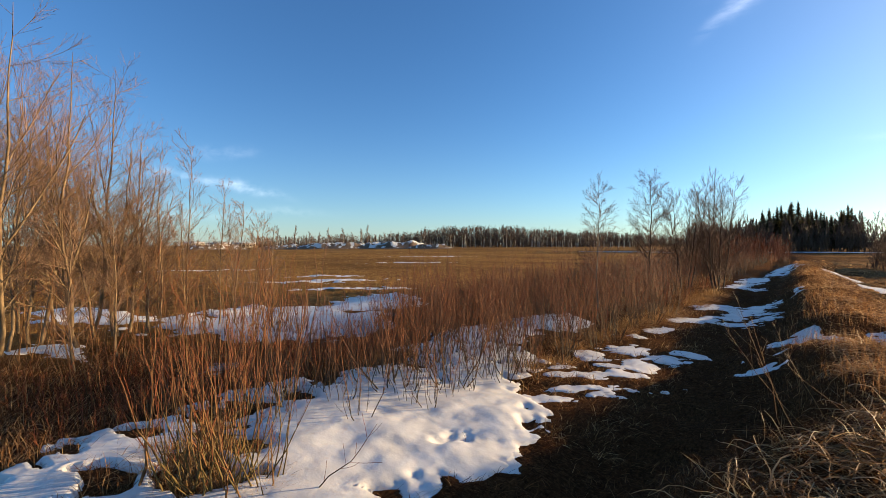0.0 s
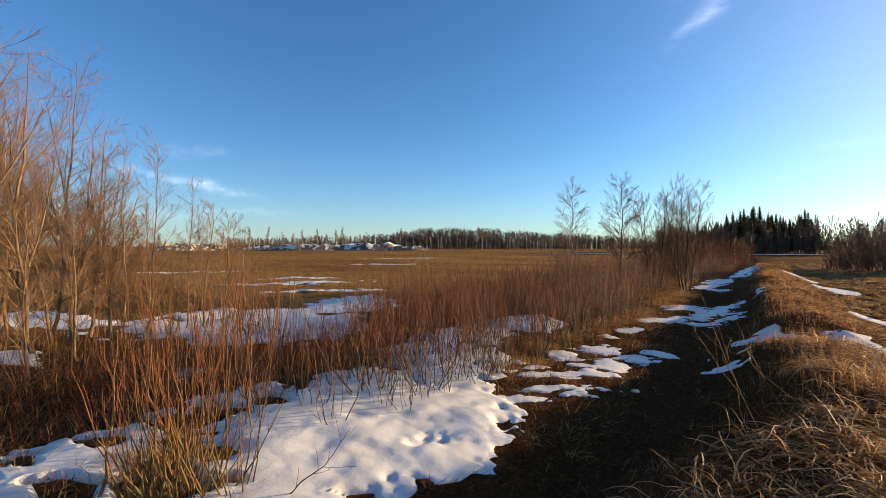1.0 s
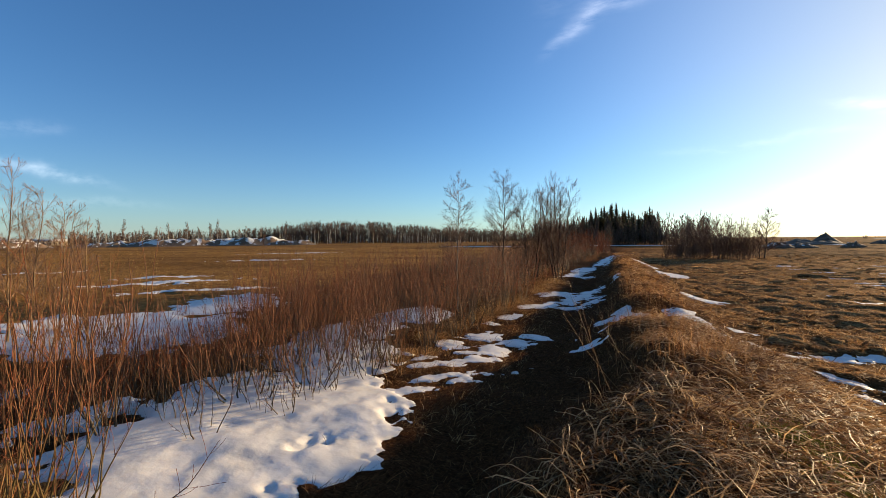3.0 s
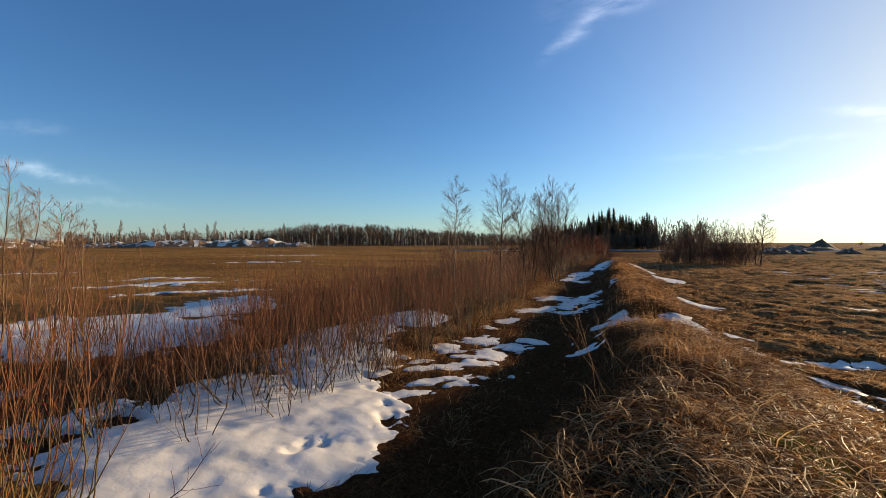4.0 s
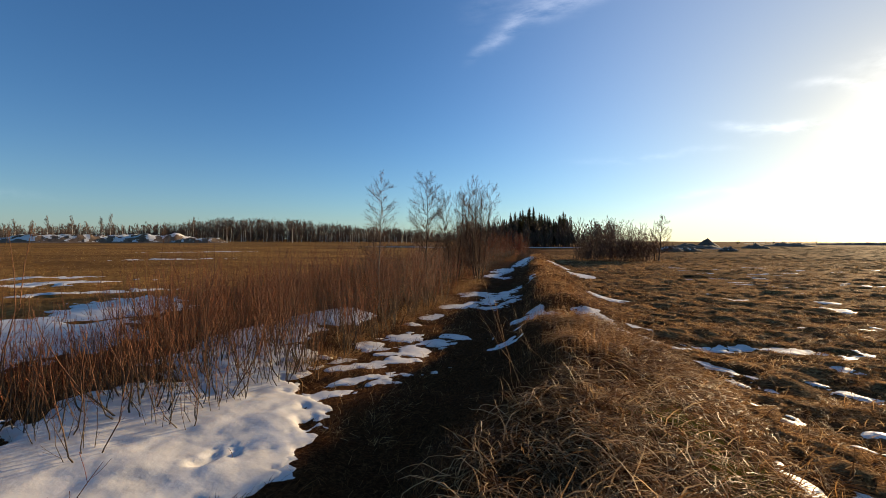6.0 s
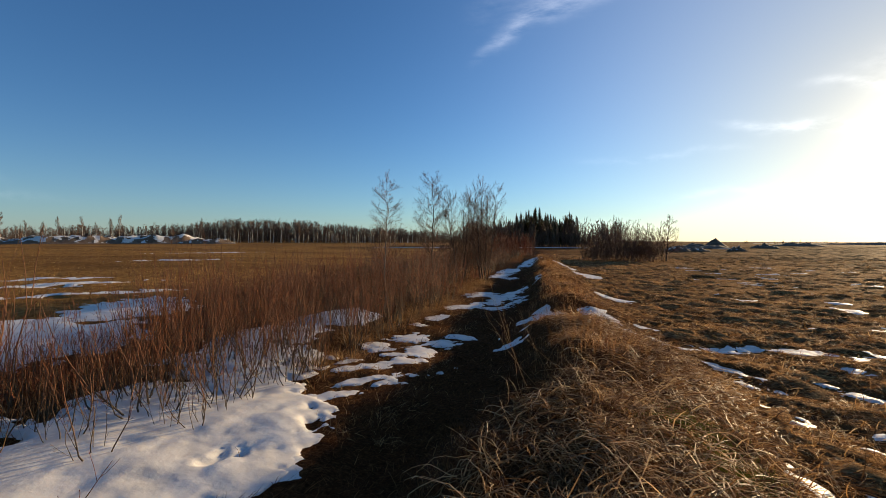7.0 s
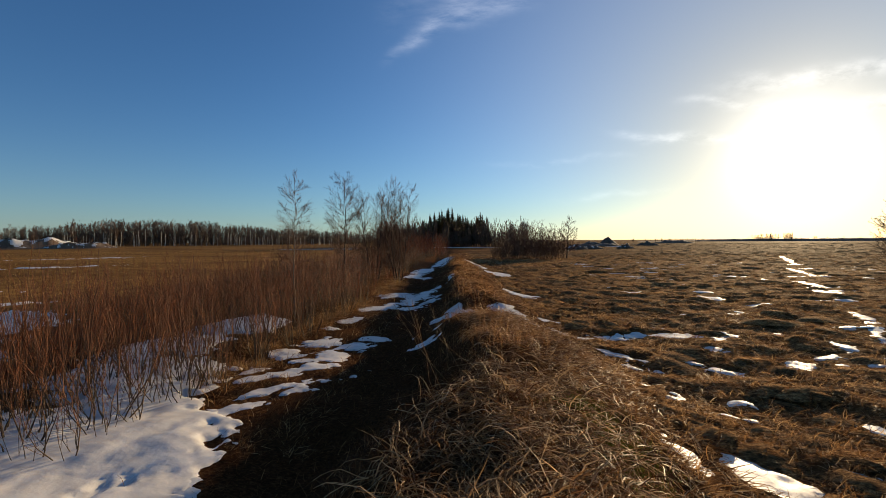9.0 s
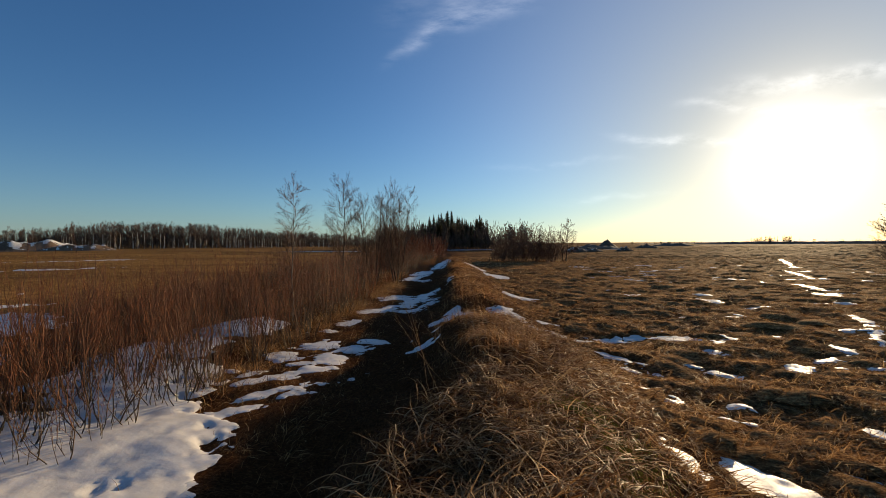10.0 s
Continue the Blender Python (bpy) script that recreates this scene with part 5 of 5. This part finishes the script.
def grass(name, x, y, length, width, tilt, material, label, r, curl=0.9, lift=0.0):
    z = ground_z(x, y) - 0.012 + lift
    v, q, t = blades(np.stack([x, y, z], 1), length, width, tilt, r, curl)
    tagged(link_mesh(name, v, q, t, material), label, "grass", kind="stuff")


def build_grass():
    r = np.random.default_rng(41)
    # long flattened straw on the bank, thinning with distance
    n = 26000
    y = 1.5 + 24 * r.random(n) ** 2.5
    x = bank_line(y) + 0.36 + r.normal(0, 0.50, n)
    keep = (snow_at(x, y) < -0.02) & (x > bank_line(y) - 0.30 + r.normal(0, 0.12, n)) & (fbm(x * 2.6, y * 2.6, 3) + r.normal(0, 0.08, n) > 0.43)
    x, y = x[keep], y[keep]
    n = len(x)
    grass("bank_grass", x, y, r.uniform(0.08, 0.32, n), r.uniform(0.003, 0.0075, n) * (1 + 0.04 * y), np.clip(r.normal(82, 15, n), 25, 105), BANK_STRAW,
          "long bleached straw lying flat on the bank", r, 0.6, lift=r.uniform(0.005, 0.06, n))
    n = 24000
    y = 1.5 + 26 * r.random(n) ** 2.4
    x = bank_line(y) + r.normal(0.2, 0.70, n)
    keep = snow_at(x, y) < -0.02
    x, y = x[keep], y[keep]
    n = len(x)
    grass("bank_thatch", x, y, r.uniform(0.06, 0.2, n), r.uniform(0.002, 0.005, n) * (1 + 0.05 * y), np.abs(r.normal(66, 20, n)), RUST_STRAW,
          "short brown thatch of dead grass on the bank", r, 0.8)
    n = 7500
    y = 1.6 + 7 * r.random(n) ** 1.7
    x = bank_line(y) + 0.45 + r.normal(0, 0.45, n)
    keep = (snow_at(x, y) < -0.02) & (x > bank_line(y) - 0.15 + r.normal(0, 0.1, n)) & (fbm(x * 2.6 + 5, y * 2.6, 3) + r.normal(0, 0.08, n) > 0.45)
    x, y = x[keep], y[keep]
    n = len(x)
    grass("bank_straw", x, y, r.uniform(0.10, 0.32, n), r.uniform(0.004, 0.009, n), np.clip(r.normal(80, 18, n), 25, 108), BANK_STRAW,
          "broad bleached straws tangled on the bank", r, 0.9, lift=r.uniform(0.02, 0.09, n))
    n = 5200
    y = 1.7 + 6.0 * r.random(n) ** 1.6
    x = bank_line(y) + 0.38 + r.normal(0, 0.42, n)
    keep = (snow_at(x, y) < -0.02) & (x > bank_line(y) - 0.35) & (fbm(x * 2.0 + 2, y * 2.0, 3) + r.normal(0, 0.07, n) > 0.44)
    x, y = x[keep], y[keep]
    n = len(x)
    base = np.stack([x, y, ground_z(x, y) + r.uniform(0.0, 0.07, n)], 1)
    step = (r.uniform(0.14, 0.46, n) / 6)[:, None]
    head = r.uniform(0, 2 * np.pi, n)
    way = np.stack([np.cos(head), np.sin(head), r.uniform(-0.1, 0.9, n)], 1)
    p = np.empty((n, 7, 3))
    p[:, 0] = base
    for j in range(1, 7):
        way = unit(way + r.normal(0, 0.20, (n, 3)) - [0, 0, 0.26])
        p[:, j] = p[:, j - 1] + way * step
        p[:, j, 2] = np.maximum(p[:, j, 2], ground_z(p[:, j, 0], p[:, j, 1]) + 0.008)
    ob = link_mesh("long_straw", *tubes(p, r.uniform(0.0014, 0.0038, n)[:, None] * np.linspace(1, 0.35, 7), 3), material=PALE_STRAW)
    tagged(ob, "long curled bleached straws tangled over the bank", "grass", kind="stuff")
    n = 9000
    x, y = 1.05 + r.normal(0, 0.17, n), 2.75 + r.normal(0, 0.32, n)
    grass("moss", x, y, r.uniform(0.015, 0.035, n), r.uniform(0.003, 0.006, n), np.abs(r.normal(20, 25, n)), MOSS, "yellow-green moss cushion on the bank side", r, 0.5, lift=0.012)
    # thin upright bents on the bank
    n = 9000
    y = 4.5 + 40 * r.random(n) ** 1.5
    x = bank_line(y) + r.normal(0.05, 0.36, n)
    grass("bank_bents", x, y, r.uniform(0.12, 0.32, n), r.uniform(0.0015, 0.003, n) * (1 + 0.05 * y), np.abs(r.normal(22, 16, n)), RUST_STRAW,
          "thin upright dry grass stems along the bank crest", r, 0.35)
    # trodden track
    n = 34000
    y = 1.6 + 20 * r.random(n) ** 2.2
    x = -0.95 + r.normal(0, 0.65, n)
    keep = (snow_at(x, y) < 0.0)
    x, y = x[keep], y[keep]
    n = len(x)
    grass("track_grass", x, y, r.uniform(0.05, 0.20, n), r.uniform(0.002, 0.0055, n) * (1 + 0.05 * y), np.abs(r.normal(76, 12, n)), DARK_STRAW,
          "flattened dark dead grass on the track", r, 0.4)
    n = 9000
    x, y = -1.1 - 1.7 * r.random(n), 3.4 + 9 * r.random(n) ** 1.3
    keep = (snow_at(x, y) < 0.0) & (fbm(x * 3, y * 3, 3) + r.normal(0, 0.06, n) > 0.47)
    x, y = x[keep], y[keep]
    n = len(x)
    grass("verge_tufts", x, y, r.uniform(0.06, 0.18, n), r.uniform(0.002, 0.005, n) * (1 + 0.04 * y), np.abs(r.normal(58, 22, n)), STRAW,
          "golden-brown grass tufts between the snow streaks", r, 0.8)
    # field on the sunny side
    n = 150000
    y = 1.8 + 46 * r.random(n) ** 2.3
    x = 1.4 + (2.5 + 1.15 * y) * r.random(n)
    keep = (snow_at(x, y) < -0.03) & (fbm(x * 3.6 + 0.6 * y, y * 4.2, 4) + r.normal(0, 0.07, n) > 0.45)
    x, y = x[keep], y[keep]
    n = len(x)
    grass("field_grass", x, y, r.uniform(0.05, 0.17, n) * (1 + 0.01 * y), r.uniform(0.002, 0.006, n) * (1 + 0.07 * y), np.abs(r.normal(66, 20, n)), FIELD_STRAW,
          "matted dead grass on field tussocks", r, 0.8)
    n = 60000
    y = 2.2 + 9.5 * r.random(n) ** 1.5
    x = 1.5 + (0.9 + 1.0 * y) * r.random(n)
    keep = (snow_at(x, y) < -0.03) & (fbm(x * 1.7 + 3, y * 2.6, 4) + r.normal(0, 0.07, n) > 0.42)
    x, y = x[keep], y[keep]
    n = len(x)
    grass("field_mat", x, y, r.uniform(0.08, 0.24, n), r.uniform(0.003, 0.007, n) * (1 + 0.05 * y), np.clip(r.normal(78, 14, n), 30, 100), FIELD_STRAW,
          "flattened dead straw matted over the near field", r, 0.5, lift=r.uniform(0.0, 0.035, n))
    # verge under the shrubs and stubble field beyond the ditch
    n = 42000
    x = -2.0 - 6.5 * r.random(n)
    y = 0.4 + 24 * r.random(n) ** 1.6
    keep = (snow_at(x, y) < np.where((x < -3.7) & (r.random(n) < 0.25), 0.25, -0.02))
    x, y = x[keep], y[keep]
    n = len(x)
    grass("verge_grass", x, y, r.uniform(0.08, 0.30, n), r.uniform(0.002, 0.0055, n) * (1 + 0.05 * np.hypot(x, y)), np.abs(r.normal(52, 28, n)), RUST_STRAW,
          "rusty dead grass and herbs under the shrubs", r, 0.8)
    n = 75000
    d = 7 + 85 * r.random(n) ** 1.5
    az = r.uniform(14, 90, n)
    x, y = -np.sin(np.radians(az)) * d, np.cos(np.radians(az)) * d
    keep = (snow_at(x, y) < -0.03) & (x < -7.0) & (fbm(x * 0.9, y * 0.9, 3) + r.normal(0, 0.08, n) > 0.43)
    x, y, d = x[keep], y[keep], d[keep]
    n = len(x)
    grass("stubble", x, y, r.uniform(0.06, 0.16, n) * (1 + 0.008 * d), r.uniform(0.003, 0.006, n) * (1 + 0.07 * d), np.abs(r.normal(45, 25, n)), STUBBLE,
          "pale yellow-brown stubble of the field", r, 0.6)


def make_tussock(name, r, blades_n, radius, length):
    a, d = r.uniform(0, 2 * np.pi, blades_n), radius * np.sqrt(r.random(blades_n))
    pos = np.stack([d * np.cos(a), d * np.sin(a), 0.05 * (1 - (d / radius) ** 2) - 0.03], 1)
    v, q, t = blades_heading(pos, r.uniform(0.5, 1.1, blades_n) * length, r.uniform(0.002, 0.004, blades_n), np.abs(r.normal(18, 14, blades_n)) + 48 * d / radius,
                             a + r.normal(0, 0.6, blades_n), r, 1.0)
    return link_mesh(name, v, q, t, STRAW)


def build_tussocks():
    r = np.random.default_rng(43)
    kinds = [make_tussock("grass_tussock", r, 420, 0.20, 0.28) for _ in range(3)]
    spots = [(-3.25, 1.30, 1.1), (-3.1, 1.05, 1.0), (-2.95, 1.32, 1.1), (-2.72, 1.42, 0.8), (-3.4, 1.02, 1.0), (-3.5, 1.45, 0.9), (-3.15, 1.6, 0.8), (-3.75, 1.25, 0.9), (-3.95, 1.6, 0.7),
             (-2.72, 5.0, 1.0), (-2.5, 5.5, 1.1), (-2.75, 6.4, 1.2), (-2.6, 7.3, 1.1), (-2.5, 8.3, 1.3),
             (-2.4, 9.0, 1.4), (-2.2, 9.8, 1.3), (-2.1, 10.7, 1.2), (-2.3, 11.6, 1.4), (-2.0, 13.0, 1.5), (-1.9, 14.4, 1.5), (-1.8, 16.0, 1.6), (-6.9, 2.9, 1.2), (-7.2, 2.2, 1.2), (-6.6, 3.6, 1.1)]
    plant_group(kinds, spots, "tuft of pale dry grass", "grass tuft", "grass tufts along the verge", r)


def build_weeds():
    """Dry weed stalks standing and leaning on the bank."""
    r = np.random.default_rng(45)
    for x, y, h, lean, head in [(0.05, 3.3, 0.75, 35, 2.5), (0.0, 3.15, 0.62, 30, 2.3), (0.12, 4.1, 0.8, 46, 2.9), (0.22, 4.4, 0.7, 40, 2.7), (-0.35, 6.3, 0.62, 18, 2.0),
                                (0.35, 3.9, 0.6, 55, 3.0), (0.9, 3.1, 0.5, 30, 0.6), (4.1, 4.95, 0.55, 4, 0), (3.6, 4.2, 0.4, 8, 1.0), (1.9, 3.3, 0.45, 6, 1.0), (2.05, 3.15, 0.35, 10, 0.3), (-2.05, 8.0, 0.9, 12, 2.2)]:
        h = 1.3 * h
        p = stalks(np.array([[0, 0, -0.04]]), np.array([h]), np.array([float(lean)]), np.array([float(head)]), 9, r, 0.5, 0.008)
        rad = 0.0023 * np.linspace(1, 0.35, 9)[None]
        ob = link_mesh("weed_stalk", *tubes(p, rad, 5), material=STRAW)
        ob.location = (x, y, float(ground_z(x, y)[0]))
        tagged(ob, "thin dry weed stalk leaning on the bank", "weed", "weed stalks")
        t1, r1, _ = spread(p, rad, np.array([h]), 5, 0.5, 0.98, 32, 0.22, 0.3, 0.1, 4, r, 0.6, 0.001)
        tagged(link_mesh("twig_spray", *tubes(t1, r1, 3), material=STRAW, parent=ob), kind="stuff")


build_grass()
build_mounds()
build_tussocks()
build_weeds()
